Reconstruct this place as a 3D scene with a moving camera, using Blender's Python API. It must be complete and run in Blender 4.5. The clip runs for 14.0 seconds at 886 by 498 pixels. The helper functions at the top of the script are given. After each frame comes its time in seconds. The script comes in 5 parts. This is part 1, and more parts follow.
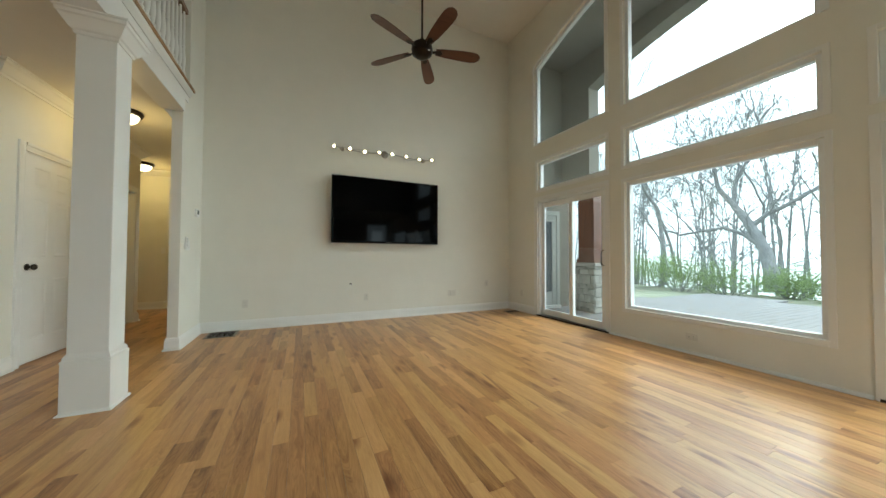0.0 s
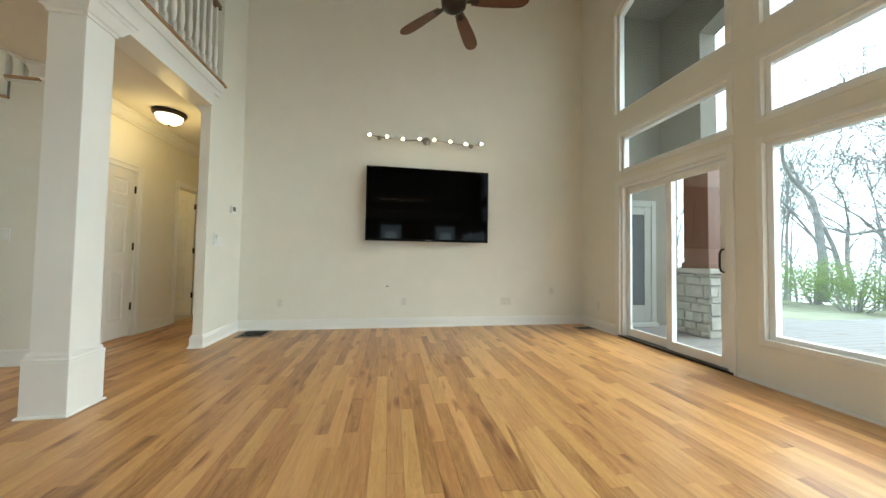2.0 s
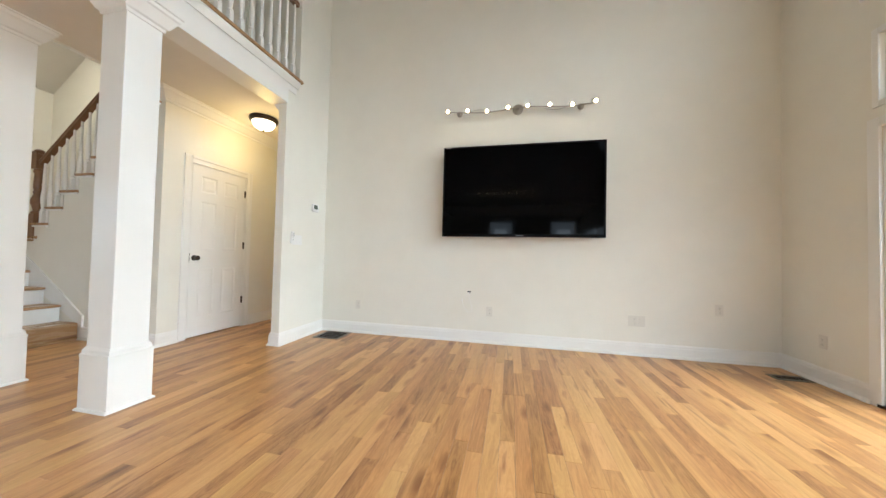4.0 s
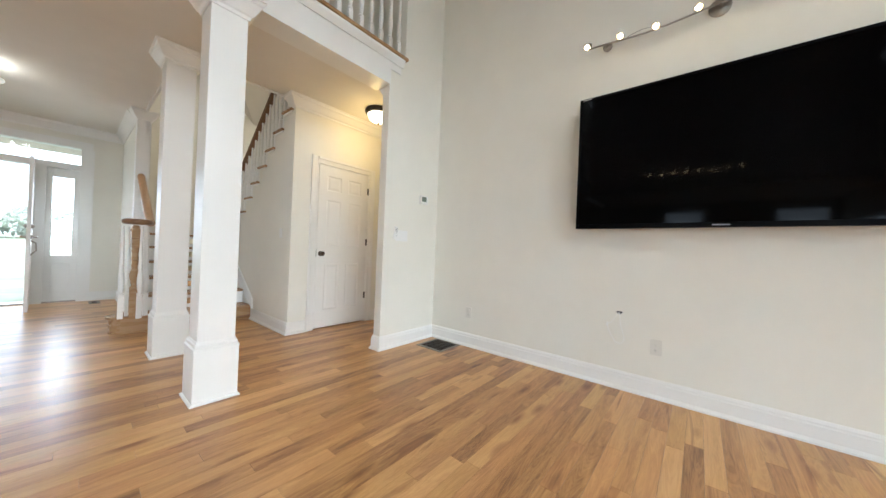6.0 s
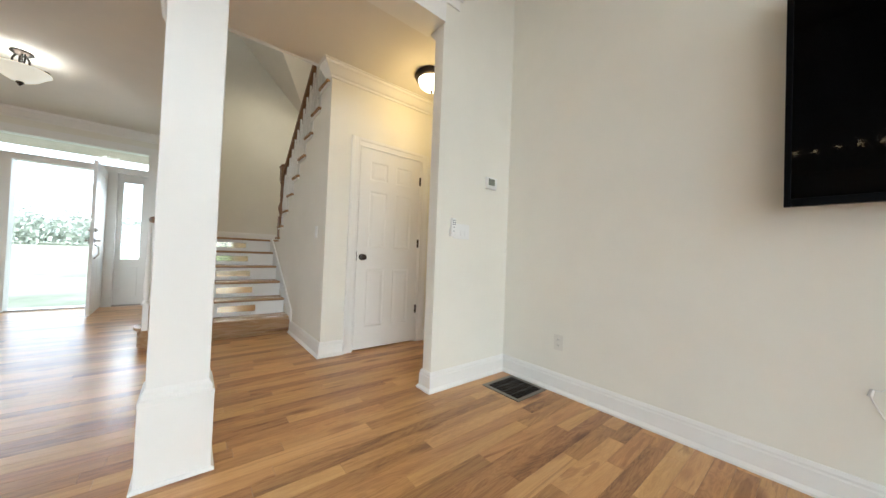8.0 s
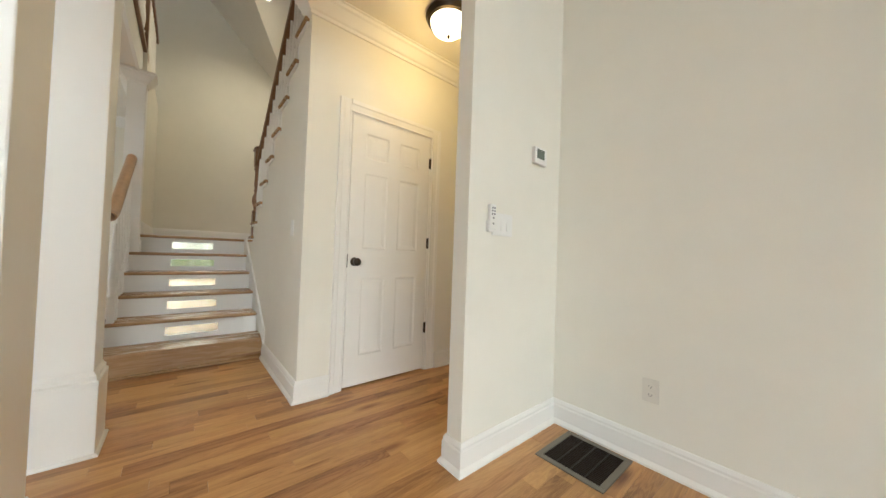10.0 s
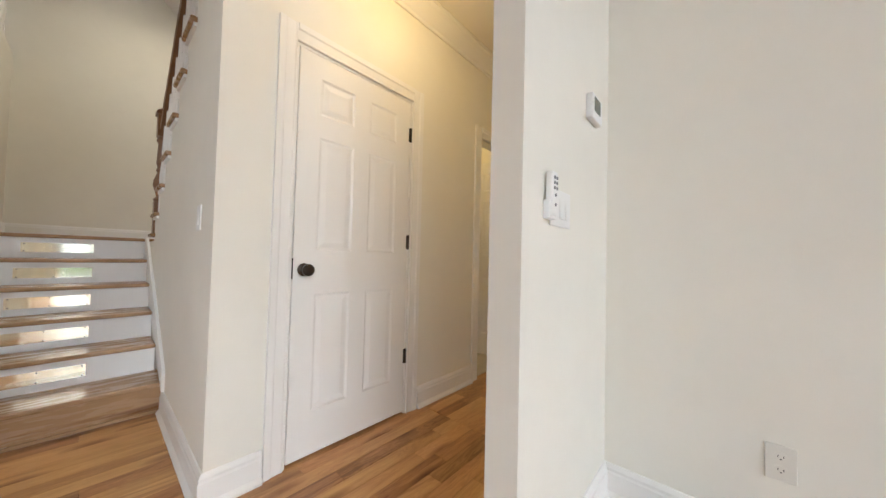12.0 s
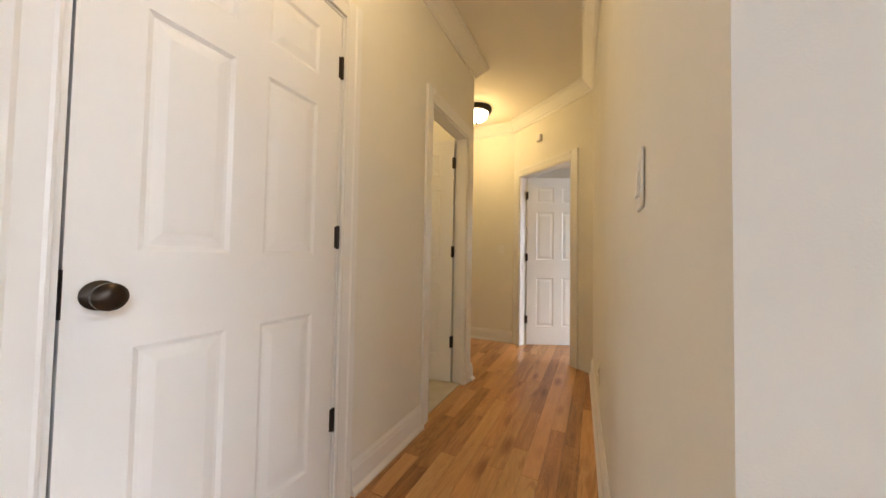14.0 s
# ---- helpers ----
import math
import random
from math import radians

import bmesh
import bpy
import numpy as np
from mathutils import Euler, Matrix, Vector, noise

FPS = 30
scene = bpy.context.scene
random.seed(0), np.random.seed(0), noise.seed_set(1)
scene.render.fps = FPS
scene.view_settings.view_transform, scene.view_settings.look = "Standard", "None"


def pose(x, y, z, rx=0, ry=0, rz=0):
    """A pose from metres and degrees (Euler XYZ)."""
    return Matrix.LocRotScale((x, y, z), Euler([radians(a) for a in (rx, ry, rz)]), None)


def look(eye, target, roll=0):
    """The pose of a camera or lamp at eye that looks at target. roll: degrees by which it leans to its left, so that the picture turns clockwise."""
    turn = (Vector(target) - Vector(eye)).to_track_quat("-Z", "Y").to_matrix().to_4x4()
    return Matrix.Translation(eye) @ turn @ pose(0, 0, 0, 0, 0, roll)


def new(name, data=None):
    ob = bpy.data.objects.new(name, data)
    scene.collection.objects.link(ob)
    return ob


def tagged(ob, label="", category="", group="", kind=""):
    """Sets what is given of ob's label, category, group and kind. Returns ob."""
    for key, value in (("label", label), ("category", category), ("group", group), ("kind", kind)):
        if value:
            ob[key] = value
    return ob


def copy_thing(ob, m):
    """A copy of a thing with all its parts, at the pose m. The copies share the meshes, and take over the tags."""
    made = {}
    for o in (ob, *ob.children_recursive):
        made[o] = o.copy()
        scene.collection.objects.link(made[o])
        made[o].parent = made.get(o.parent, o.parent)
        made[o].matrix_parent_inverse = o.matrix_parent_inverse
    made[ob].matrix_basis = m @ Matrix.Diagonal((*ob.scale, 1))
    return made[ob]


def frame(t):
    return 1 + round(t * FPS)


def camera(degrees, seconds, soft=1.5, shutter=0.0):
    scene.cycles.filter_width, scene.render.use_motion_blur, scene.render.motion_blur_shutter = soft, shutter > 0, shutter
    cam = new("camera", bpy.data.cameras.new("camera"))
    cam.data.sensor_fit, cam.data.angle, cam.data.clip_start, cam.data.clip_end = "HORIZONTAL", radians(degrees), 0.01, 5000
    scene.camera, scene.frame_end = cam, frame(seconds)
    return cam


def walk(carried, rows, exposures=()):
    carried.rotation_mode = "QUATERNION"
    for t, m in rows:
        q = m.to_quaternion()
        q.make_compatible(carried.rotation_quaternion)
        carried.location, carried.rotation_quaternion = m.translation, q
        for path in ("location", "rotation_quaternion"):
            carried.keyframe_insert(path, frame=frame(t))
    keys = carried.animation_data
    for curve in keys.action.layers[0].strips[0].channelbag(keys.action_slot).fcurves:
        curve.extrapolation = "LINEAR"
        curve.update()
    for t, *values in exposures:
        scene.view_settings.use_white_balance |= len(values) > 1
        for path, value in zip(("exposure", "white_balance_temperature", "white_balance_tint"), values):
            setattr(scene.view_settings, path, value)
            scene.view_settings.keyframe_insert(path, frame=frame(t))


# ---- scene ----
cam = camera(110.2, 14.0)
PATH = [
    (0, (1.235, -5.214, 1.057), (2.073, -3.399, 1.104), 0.2),
    (0.5, (1.454, -5.078, 1.046), (2.198, -3.222, 1.098), 0.3),
    (1, (1.65, -4.924, 1.033), (2.287, -3.029, 1.091), 0.4),
    (1.5, (1.836, -4.774, 1.029), (2.339, -2.839, 1.089), 0.6),
    (2, (2.016, -4.627, 1.014), (2.355, -2.657, 1.079), 0.9),
    (2.2, (2.066, -4.542, 1.022), (2.346, -2.563, 1.085), 1.0),
    (4.3, (2.538, -3.615, 1.025), (1.965, -1.699, 1.065), 1.7),
    (4.5, (2.565, -3.518, 1.039), (1.896, -1.634, 1.073), 2.0),
    (5, (2.573, -3.277, 1.036), (1.682, -1.486, 1.061), 2.1),
    (5.5, (2.537, -3.057, 1.045), (1.441, -1.384, 1.057), 2.2),
    (6, (2.469, -2.824, 1.045), (1.192, -1.285, 1.051), 2.3),
    (6.5, (2.325, -2.635, 1.015), (0.924, -1.208, 1.034), 2.5),
    (7, (2.149, -2.454, 1.008), (0.666, -1.113, 1.029), 2.5),
    (7.2, (2.074, -2.395, 0.991), (0.57, -1.078, 1.017), 2.4),
    (9.3, (1.291, -1.923, 0.995), (-0.27, -0.674, 1.038), 2.2),
    (9.5, (1.217, -1.898, 1.006), (-0.335, -0.638, 1.045), 2.2),
    (10, (1.039, -1.823, 1.009), (-0.491, -0.536, 1.05), 2.0),
    (10.5, (0.868, -1.741, 1.01), (-0.631, -0.418, 1.056), 1.8),
    (11, (0.698, -1.663, 1.01), (-0.76, -0.296, 1.063), 1.7),
    (11.5, (0.54, -1.598, 1.015), (-0.865, -0.175, 1.067), 1.5),
    (12, (0.378, -1.524, 1.017), (-0.954, -0.034, 1.07), 1.4),
    (12.5, (0.227, -1.435, 1.021), (-1.017, 0.13, 1.075), 1.3),
    (13, (0.078, -1.344, 1.023), (-1.057, 0.301, 1.082), 1.3),
    (13.5, (-0.068, -1.244, 1.027), (-1.082, 0.479, 1.085), 1.1),
    (14, (-0.197, -1.119, 1.031), (-1.073, 0.679, 1.091), 1.0),
]
EXPOSURE = [(0, -0.05, 5750, -8), (2, 0.36, 5820, -6), (4.5, 0.82, 5550, 4), (7, 0.5, 5550, 4), (9.5, 0.5, 6000, 1), (10.5, 0.64, 5900, 5), (12.5, 0.68, 5650, 9), (14, 0.78, 5700, 11)]
walk(cam, [(t, look(eye, target, roll)) for t, eye, target, roll in PATH], EXPOSURE)

# ---- light ----
world = bpy.data.worlds.new("sky")
scene.world = world
world.use_nodes = True
wn = world.node_tree
sky = wn.nodes.new("ShaderNodeTexSky")
sky.sky_type, sky.sun_disc = "NISHITA", False
sky.sun_elevation, sky.sun_rotation = radians(36), radians(101)
sky.air_density, sky.dust_density, sky.ozone_density = 1.0, 4.0, 1.0
pale = wn.nodes.new("ShaderNodeMix")
pale.data_type = "RGBA"
pale.inputs[0].default_value = 0.75
pale.inputs[7].default_value = (11.0, 11.6, 12.4, 1)
wn.links.new(sky.outputs[0], pale.inputs[6])
wn.links.new(pale.outputs[2], wn.nodes["Background"].inputs[0])
wn.nodes["Background"].inputs[1].default_value = 0.3

sun = new("sun", bpy.data.lights.new("sun", "SUN"))
sun.data.energy, sun.data.angle, sun.data.color = 4.3, radians(60), (1.0, 0.98, 0.95)
sun.matrix_world = look((0, 0, 0), (-1.0, 0.2, -0.74))


# area lamps for daylight, mostly behind the walk, two at added openings: place, way, width, height, power
DAYLIGHT_LAMPS = [
    ((5.125, -5.32, 1.05), (-1, 0.1, -0.45), 1.1, 1.8, 20),     # right sliding door
    ((5.125, -5.30, 3.9), (-1, 0.1, -0.7), 1.1, 1.5, 5),        # arch above it
    ((5.2, -8.2, 1.1), (-1, 0.2, -0.3), 1.9, 2.0, 3),           # unseen kitchen door opening, added for light
    ((2.05, -9.54, 1.85), (0, 1, -0.3), 0.5, 0.7, 4.5),          # kitchen windows
    ((4.5, -9.54, 1.85), (0, 1, -0.3), 0.5, 0.7, 4.5),
    ((2.49, 2.8, 1.5), (-1, 0, -0.3), 1.5, 1.3, 15),            # bedroom window
    ((-3.5, -9.54, 1.5), (0.05, 1, -0.3), 1.4, 1.5, 6),        # unseen dining room window, added to light the stairs
    ((-5.15, -3.75 - 0.565, 1.32), (1, 0.1, -0.25), 0.19, 1.15, 4.5),   # side lights of the front entrance
    ((-5.15, -3.475 + 0.56, 1.32), (1, 0, -0.25), 0.19, 1.15, 4.5),
]
for at, way, wide, high, power in DAYLIGHT_LAMPS:
    day = new("daylight_lamp", bpy.data.lights.new("daylight_lamp", "AREA"))
    day.data.shape, day.data.size, day.data.size_y, day.data.energy, day.data.color = "RECTANGLE", wide, high, power, (0.94, 0.97, 1.0)
    day.data.spread = radians(165)
    day.matrix_world = look(at, tuple(a + w for a, w in zip(at, way)))


# ---- mesh helpers ----
class Shape:
    """Collects solids and makes one mesh of them."""

    def __init__(self):
        self.v, self.f = [], []

    def add(self, verts, faces):
        n = len(self.v)
        self.v += [tuple(p) for p in verts]
        self.f += [tuple(i + n for i in f) for f in faces]
        return self

    def box(self, x0, x1, y0, y1, z0, z1):
        return self.add([(x, y, z) for z in (z0, z1) for y in (y0, y1) for x in (x0, x1)],
                        [(0, 2, 3, 1), (4, 5, 7, 6), (0, 1, 5, 4), (2, 6, 7, 3), (0, 4, 6, 2), (1, 3, 7, 5)])

    def prism(self, outline, a, b, axis="y"):
        """An outline (2D, in the two other axes, in order) pushed from a to b along axis."""
        put = {"x": lambda p, t: (t, p[0], p[1]), "y": lambda p, t: (p[0], t, p[1]), "z": lambda p, t: (p[0], p[1], t)}[axis]
        n = len(outline)
        return self.add([put(p, t) for t in (a, b) for p in outline],
                        [tuple(range(n - 1, -1, -1)), tuple(range(n, 2 * n))] + [(i, (i + 1) % n, (i + 1) % n + n, i + n) for i in range(n)])

    def tube(self, path, radius, n=10, closed=False):
        """A round bar along a path; radius is a number or one for each point."""
        pts = [Vector(p) for p in path]
        rs = [radius] * len(pts) if isinstance(radius, (int, float)) else list(radius)
        verts, m = [], len(pts)
        up = None
        for i, p in enumerate(pts):
            d = (pts[(i + 1) % m] - pts[i - 1]) if closed else pts[min(i + 1, m - 1)] - pts[max(i - 1, 0)]
            d.normalize()
            if up is None:
                up = d.orthogonal().normalized()
            up = (up - d * up.dot(d)).normalized()
            side = d.cross(up)
            verts += [p + (up * math.cos(2 * math.pi * k / n) + side * math.sin(2 * math.pi * k / n)) * rs[i] for k in range(n)]
        rings = m if closed else m - 1
        faces = [(i * n + k, i * n + (k + 1) % n, ((i + 1) % m) * n + (k + 1) % n, ((i + 1) % m) * n + k) for i in range(rings) for k in range(n)]
        if not closed:
            faces += [tuple(range(n - 1, -1, -1)), tuple((m - 1) * n + k for k in range(n))]
        return self.add(verts, faces)

    def lathe(self, profile, cx=0, cy=0, n=20, m=None):
        """A profile of (radius, height) turned round the upright line at cx, cy; m: a pose for it."""
        verts = [Vector((cx + r * math.cos(2 * math.pi * k / n), cy + r * math.sin(2 * math.pi * k / n), z)) for r, z in profile for k in range(n)]
        if m is not None:
            verts = [m @ v for v in verts]
        p = len(profile)
        faces = [(i * n + k, i * n + (k + 1) % n, (i + 1) * n + (k + 1) % n, (i + 1) * n + k) for i in range(p - 1) for k in range(n)]
        faces += [tuple(range(n - 1, -1, -1)), tuple((p - 1) * n + k for k in range(n))]
        return self.add(verts, faces)

    def sweep(self, profile, path, closed=False):
        """A moulding: profile of (out, up) along a level path of (x, y, z); out is to the right of the way."""
        m, verts = len(path), []
        n = len(profile)
        for i in range(m):
            p = Vector(path[i])
            a = Vector(path[i - 1]) if (i or closed) else None
            b = Vector(path[(i + 1) % m]) if (i < m - 1 or closed) else None
            d1 = (p - a).normalized() if a is not None else (b - p).normalized()
            d2 = (b - p).normalized() if b is not None else d1
            n1, n2 = Vector((d1.y, -d1.x, 0)), Vector((d2.y, -d2.x, 0))
            out = (n1 + n2) / (1 + n1.dot(n2))
            verts += [p + out * o + Vector((0, 0, u)) for o, u in profile]
        faces = [(i * n + k, i * n + (k + 1) % n, ((i + 1) % m) * n + (k + 1) % n, ((i + 1) % m) * n + k) for i in range(m if closed else m - 1) for k in range(n)]
        if not closed:
            faces += [tuple(range(n - 1, -1, -1)), tuple((m - 1) * n + k for k in range(n))]
        return self.add(verts, faces)

    def moved(self, m):
        self.v = [tuple(m @ Vector(p)) for p in self.v]
        return self

    def mesh(self, name, material, smooth=False):
        me = bpy.data.meshes.new(name)
        me.from_pydata(self.v, [], self.f)
        bm = bmesh.new()
        bm.from_mesh(me)
        bmesh.ops.recalc_face_normals(bm, faces=bm.faces)
        bm.to_mesh(me)
        bm.free()
        if material:
            me.materials.append(material)
        if smooth:
            me.shade_smooth()
            me.set_sharp_from_angle(angle=radians(40))
        return me


def part(name, shape, material, parent, label="", smooth=False, bevel=0.0):
    """Links a shape as one mesh under a thing or part, in the parent's own space."""
    ob = new(name, shape.mesh(name, material, smooth))
    ob.parent = parent
    if bevel:
        rounded(ob, bevel)
    return tagged(ob, label)


def solid(name, shape, material, label="", category="", group="", kind="", smooth=False, bevel=0.0):
    """A thing or piece of the setting that is one mesh."""
    ob = new(name, shape.mesh(name, material, smooth))
    if bevel:
        rounded(ob, bevel)
    return tagged(ob, label, category, group, kind)


def rounded(ob, width):
    mod = ob.modifiers.new("bevel", "BEVEL")
    mod.width, mod.segments, mod.limit_method, mod.angle_limit = width, 2, "ANGLE", radians(35)
    mod.harden_normals = False


def thing(name, at, label, category, group="", kind="", turn=0):
    ob = new(name)
    ob.empty_display_size = 0.1
    ob.matrix_world = pose(*at, 0, 0, turn)
    return tagged(ob, label, category, group, kind)


def panel_wall(shape, axis, a, b, s0, s1, z0, z1, holes=()):
    """A wall between a and b along axis, from s0 to s1 and z0 to z1, with square holes (s, s, z, z) through it."""
    ss = sorted({s0, s1, *[min(max(h[i], s0), s1) for h in holes for i in (0, 1)]})
    for p, q in zip(ss, ss[1:]):
        cuts = sorted((h[2], h[3]) for h in holes if h[0] < (p + q) / 2 < h[1])
        z = z0
        for c, d in cuts + [(z1, z1)]:
            if c > z + 1e-6:
                shape.box(*((a, b, p, q) if axis == "x" else (p, q, a, b)), z, c)
            z = max(z, d)
    return shape


# ---- materials ----
def material(name):
    mat = bpy.data.materials.new(name)
    mat.use_nodes = True
    nt = mat.node_tree
    return mat, nt, nt.nodes["Principled BSDF"]


def node(nt, kind, **values):
    nd = nt.nodes.new(kind)
    for key, value in values.items():
        nd.inputs[key].default_value = value
    return nd


def ramp(nt, source, stops):
    rp = nt.nodes.new("ShaderNodeValToRGB")
    while len(rp.color_ramp.elements) < len(stops):
        rp.color_ramp.elements.new(0.5)
    for e, (at, c) in zip(rp.color_ramp.elements, stops):
        e.position, e.color = at, (*c, 1) if len(c) == 3 else c
    nt.links.new(source, rp.inputs[0])
    return rp.outputs[0]


def surface(name, colour, rough=0.5, metal=0.0, vary=0.06, scale=3.0, bump=0.0, grain=120.0, spec=0.5):
    """A plain surface with broad stains, fine grain in the gloss and a slight relief."""
    mat, nt, bsdf = material(name)
    geo = nt.nodes.new("ShaderNodeNewGeometry")
    broad = node(nt, "ShaderNodeTexNoise", Scale=scale, Detail=5.0, Roughness=0.6)
    fine = node(nt, "ShaderNodeTexNoise", Scale=grain, Detail=3.0)
    nt.links.new(geo.outputs["Position"], broad.inputs["Vector"])
    nt.links.new(geo.outputs["Position"], fine.inputs["Vector"])
    lo = tuple(max(c * (1 - vary), 0) for c in colour)
    hi = tuple(min(c * (1 + vary), 1) for c in colour)
    nt.links.new(ramp(nt, broad.outputs["Fac"], [(0.3, lo), (0.7, hi)]), bsdf.inputs["Base Color"])
    rr = node(nt, "ShaderNodeMapRange")
    rr.inputs[3].default_value, rr.inputs[4].default_value = max(rough - 0.06, 0.02), min(rough + 0.06, 1)
    nt.links.new(fine.outputs["Fac"], rr.inputs[0])
    nt.links.new(rr.outputs[0], bsdf.inputs["Roughness"])
    bsdf.inputs["Metallic"].default_value = metal
    bsdf.inputs["Specular IOR Level"].default_value = spec
    if bump:
        bp = node(nt, "ShaderNodeBump", Strength=bump, Distance=0.002)
        nt.links.new(fine.outputs["Fac"], bp.inputs["Height"])
        nt.links.new(bp.outputs[0], bsdf.inputs["Normal"])
    return mat


def wood(name, tones, rough, each, along="y", scale=1.0, coat=0.0):
    """Wood with grain along one axis. tones: dark to light; each: 'object', 'island' or '' for what varies the tone."""
    mat, nt, bsdf = material(name)
    geo = nt.nodes.new("ShaderNodeNewGeometry")
    rnd = None
    if each == "object":
        rnd = nt.nodes.new("ShaderNodeObjectInfo").outputs["Random"]
    elif each == "island":
        rnd = geo.outputs["Random Per Island"]
    stretch = nt.nodes.new("ShaderNodeVectorMath")
    stretch.operation = "MULTIPLY"
    stretch.inputs[1].default_value = {"y": (1, 0.09, 1), "x": (0.09, 1, 1), "z": (1, 1, 0.09)}[along]
    nt.links.new(geo.outputs["Position"], stretch.inputs[0])
    vec = stretch.outputs[0]
    if rnd is not None:
        shift = nt.nodes.new("ShaderNodeVectorMath")
        shift.operation = "MULTIPLY_ADD"
        shift.inputs[1].default_value = (61.0, 37.0, 19.0)
        comb = nt.nodes.new("ShaderNodeCombineXYZ")
        for k in range(3):
            nt.links.new(rnd, comb.inputs[k])
        nt.links.new(comb.outputs[0], shift.inputs[0])
        nt.links.new(vec, shift.inputs[2])
        vec = shift.outputs[0]
    grain = node(nt, "ShaderNodeTexNoise", Scale=34.0 * scale, Detail=6.0, Roughness=0.62, Distortion=0.6)
    streak = node(nt, "ShaderNodeTexNoise", Scale=9.0 * scale, Detail=4.0, Roughness=0.55, Distortion=1.6)
    pores = node(nt, "ShaderNodeTexNoise", Scale=230.0 * scale, Detail=2.0)
    for nd in (grain, streak, pores):
        nt.links.new(vec, nd.inputs["Vector"])
    mixed = nt.nodes.new("ShaderNodeMath")
    mixed.operation = "MULTIPLY_ADD"
    mixed.inputs[1].default_value = 0.5
    nt.links.new(grain.outputs["Fac"], mixed.inputs[0])
    base = nt.nodes.new("ShaderNodeMath")
    base.operation = "MULTIPLY_ADD"
    base.inputs[1].default_value, base.inputs[2].default_value = 0.45, (-0.19 if rnd is not None else 0.0)
    nt.links.new(streak.outputs["Fac"], base.inputs[0])
    nt.links.new(base.outputs[0], mixed.inputs[2])
    value = mixed.outputs[0]
    if rnd is not None:
        tone = nt.nodes.new("ShaderNodeMath")
        tone.operation = "MULTIPLY_ADD"
        tone.inputs[1].default_value = 0.42
        nt.links.new(rnd, tone.inputs[0])
        nt.links.new(value, tone.inputs[2])
        value = tone.outputs[0]
    # arched growth rings: contour lines of the broad figure
    rings = nt.nodes.new("ShaderNodeMath")
    rings.operation = "MULTIPLY"
    rings.inputs[1].default_value = 95.0
    nt.links.new(streak.outputs["Fac"], rings.inputs[0])
    lines = nt.nodes.new("ShaderNodeMath")
    lines.operation = "SINE"
    nt.links.new(rings.outputs[0], lines.inputs[0])
    figure = nt.nodes.new("ShaderNodeMath")
    figure.operation = "MULTIPLY_ADD"
    figure.inputs[1].default_value = 0.05
    nt.links.new(lines.outputs[0], figure.inputs[0])
    nt.links.new(value, figure.inputs[2])
    value = figure.outputs[0]
    n = len(tones) - 1
    colour = ramp(nt, value, [(0.12 + 0.72 * i / n, c) for i, c in enumerate(tones)])
    # dark mineral streaks
    vein = node(nt, "ShaderNodeMapRange")
    vein.inputs[1].default_value, vein.inputs[2].default_value = 0.60, 0.72
    nt.links.new(streak.outputs["Fac"], vein.inputs[0])
    dark = nt.nodes.new("ShaderNodeMix")
    dark.data_type, dark.blend_type = "RGBA", "MULTIPLY"
    dark.inputs[7].default_value = (0.5, 0.38, 0.31, 1)
    nt.links.new(vein.outputs[0], dark.inputs[0])
    nt.links.new(colour, dark.inputs[6])
    # knots and short dark checks
    spots = node(nt, "ShaderNodeTexVoronoi", Scale=6.5 * scale)
    squash = nt.nodes.new("ShaderNodeVectorMath")
    squash.operation = "MULTIPLY"
    squash.inputs[1].default_value = {"y": (1, 3.4, 1), "x": (3.4, 1, 1), "z": (1, 1, 3.4)}[along]
    nt.links.new(vec, squash.inputs[0])
    nt.links.new(squash.outputs[0], spots.inputs["Vector"])
    near = node(nt, "ShaderNodeMapRange")
    near.inputs[1].default_value, near.inputs[2].default_value, near.inputs[3].default_value, near.inputs[4].default_value = 0.07, 0.25, 0.9, 0.0
    nt.links.new(spots.outputs["Distance"], near.inputs[0])
    knot = nt.nodes.new("ShaderNodeMix")
    knot.data_type, knot.blend_type = "RGBA", "MULTIPLY"
    knot.inputs[7].default_value = (0.42, 0.28, 0.2, 1)
    nt.links.new(near.outputs[0], knot.inputs[0])
    nt.links.new(dark.outputs[2], knot.inputs[6])
    if rnd is None:
        nt.links.new(dark.outputs[2], bsdf.inputs["Base Color"])
    else:
        # boards lean to pink or to straw
        part_of = nt.nodes.new("ShaderNodeMath")
        part_of.operation = "MULTIPLY"
        part_of.inputs[1].default_value = 17.3
        nt.links.new(rnd, part_of.inputs[0])
        rest_of = nt.nodes.new("ShaderNodeMath")
        rest_of.operation = "FRACT"
        nt.links.new(part_of.outputs[0], rest_of.inputs[0])
        lean = ramp(nt, rest_of.outputs[0], [(0.0, (1.0, 0.95, 0.95)), (0.5, (1.0, 1.0, 1.0)), (1.0, (0.97, 0.99, 0.92))])
        hue = nt.nodes.new("ShaderNodeMix")
        hue.data_type, hue.blend_type = "RGBA", "MULTIPLY"
        hue.inputs[0].default_value = 1.0
        nt.links.new(knot.outputs[2], hue.inputs[6])
        nt.links.new(lean, hue.inputs[7])
        nt.links.new(hue.outputs[2], bsdf.inputs["Base Color"])
    rr = node(nt, "ShaderNodeMapRange")
    rr.inputs[3].default_value, rr.inputs[4].default_value = rough - 0.05, rough + 0.09
    nt.links.new(grain.outputs["Fac"], rr.inputs[0])
    nt.links.new(rr.outputs[0], bsdf.inputs["Roughness"])
    bp = node(nt, "ShaderNodeBump", Strength=0.12, Distance=0.001)
    nt.links.new(pores.outputs["Fac"], bp.inputs["Height"])
    nt.links.new(bp.outputs[0], bsdf.inputs["Normal"])
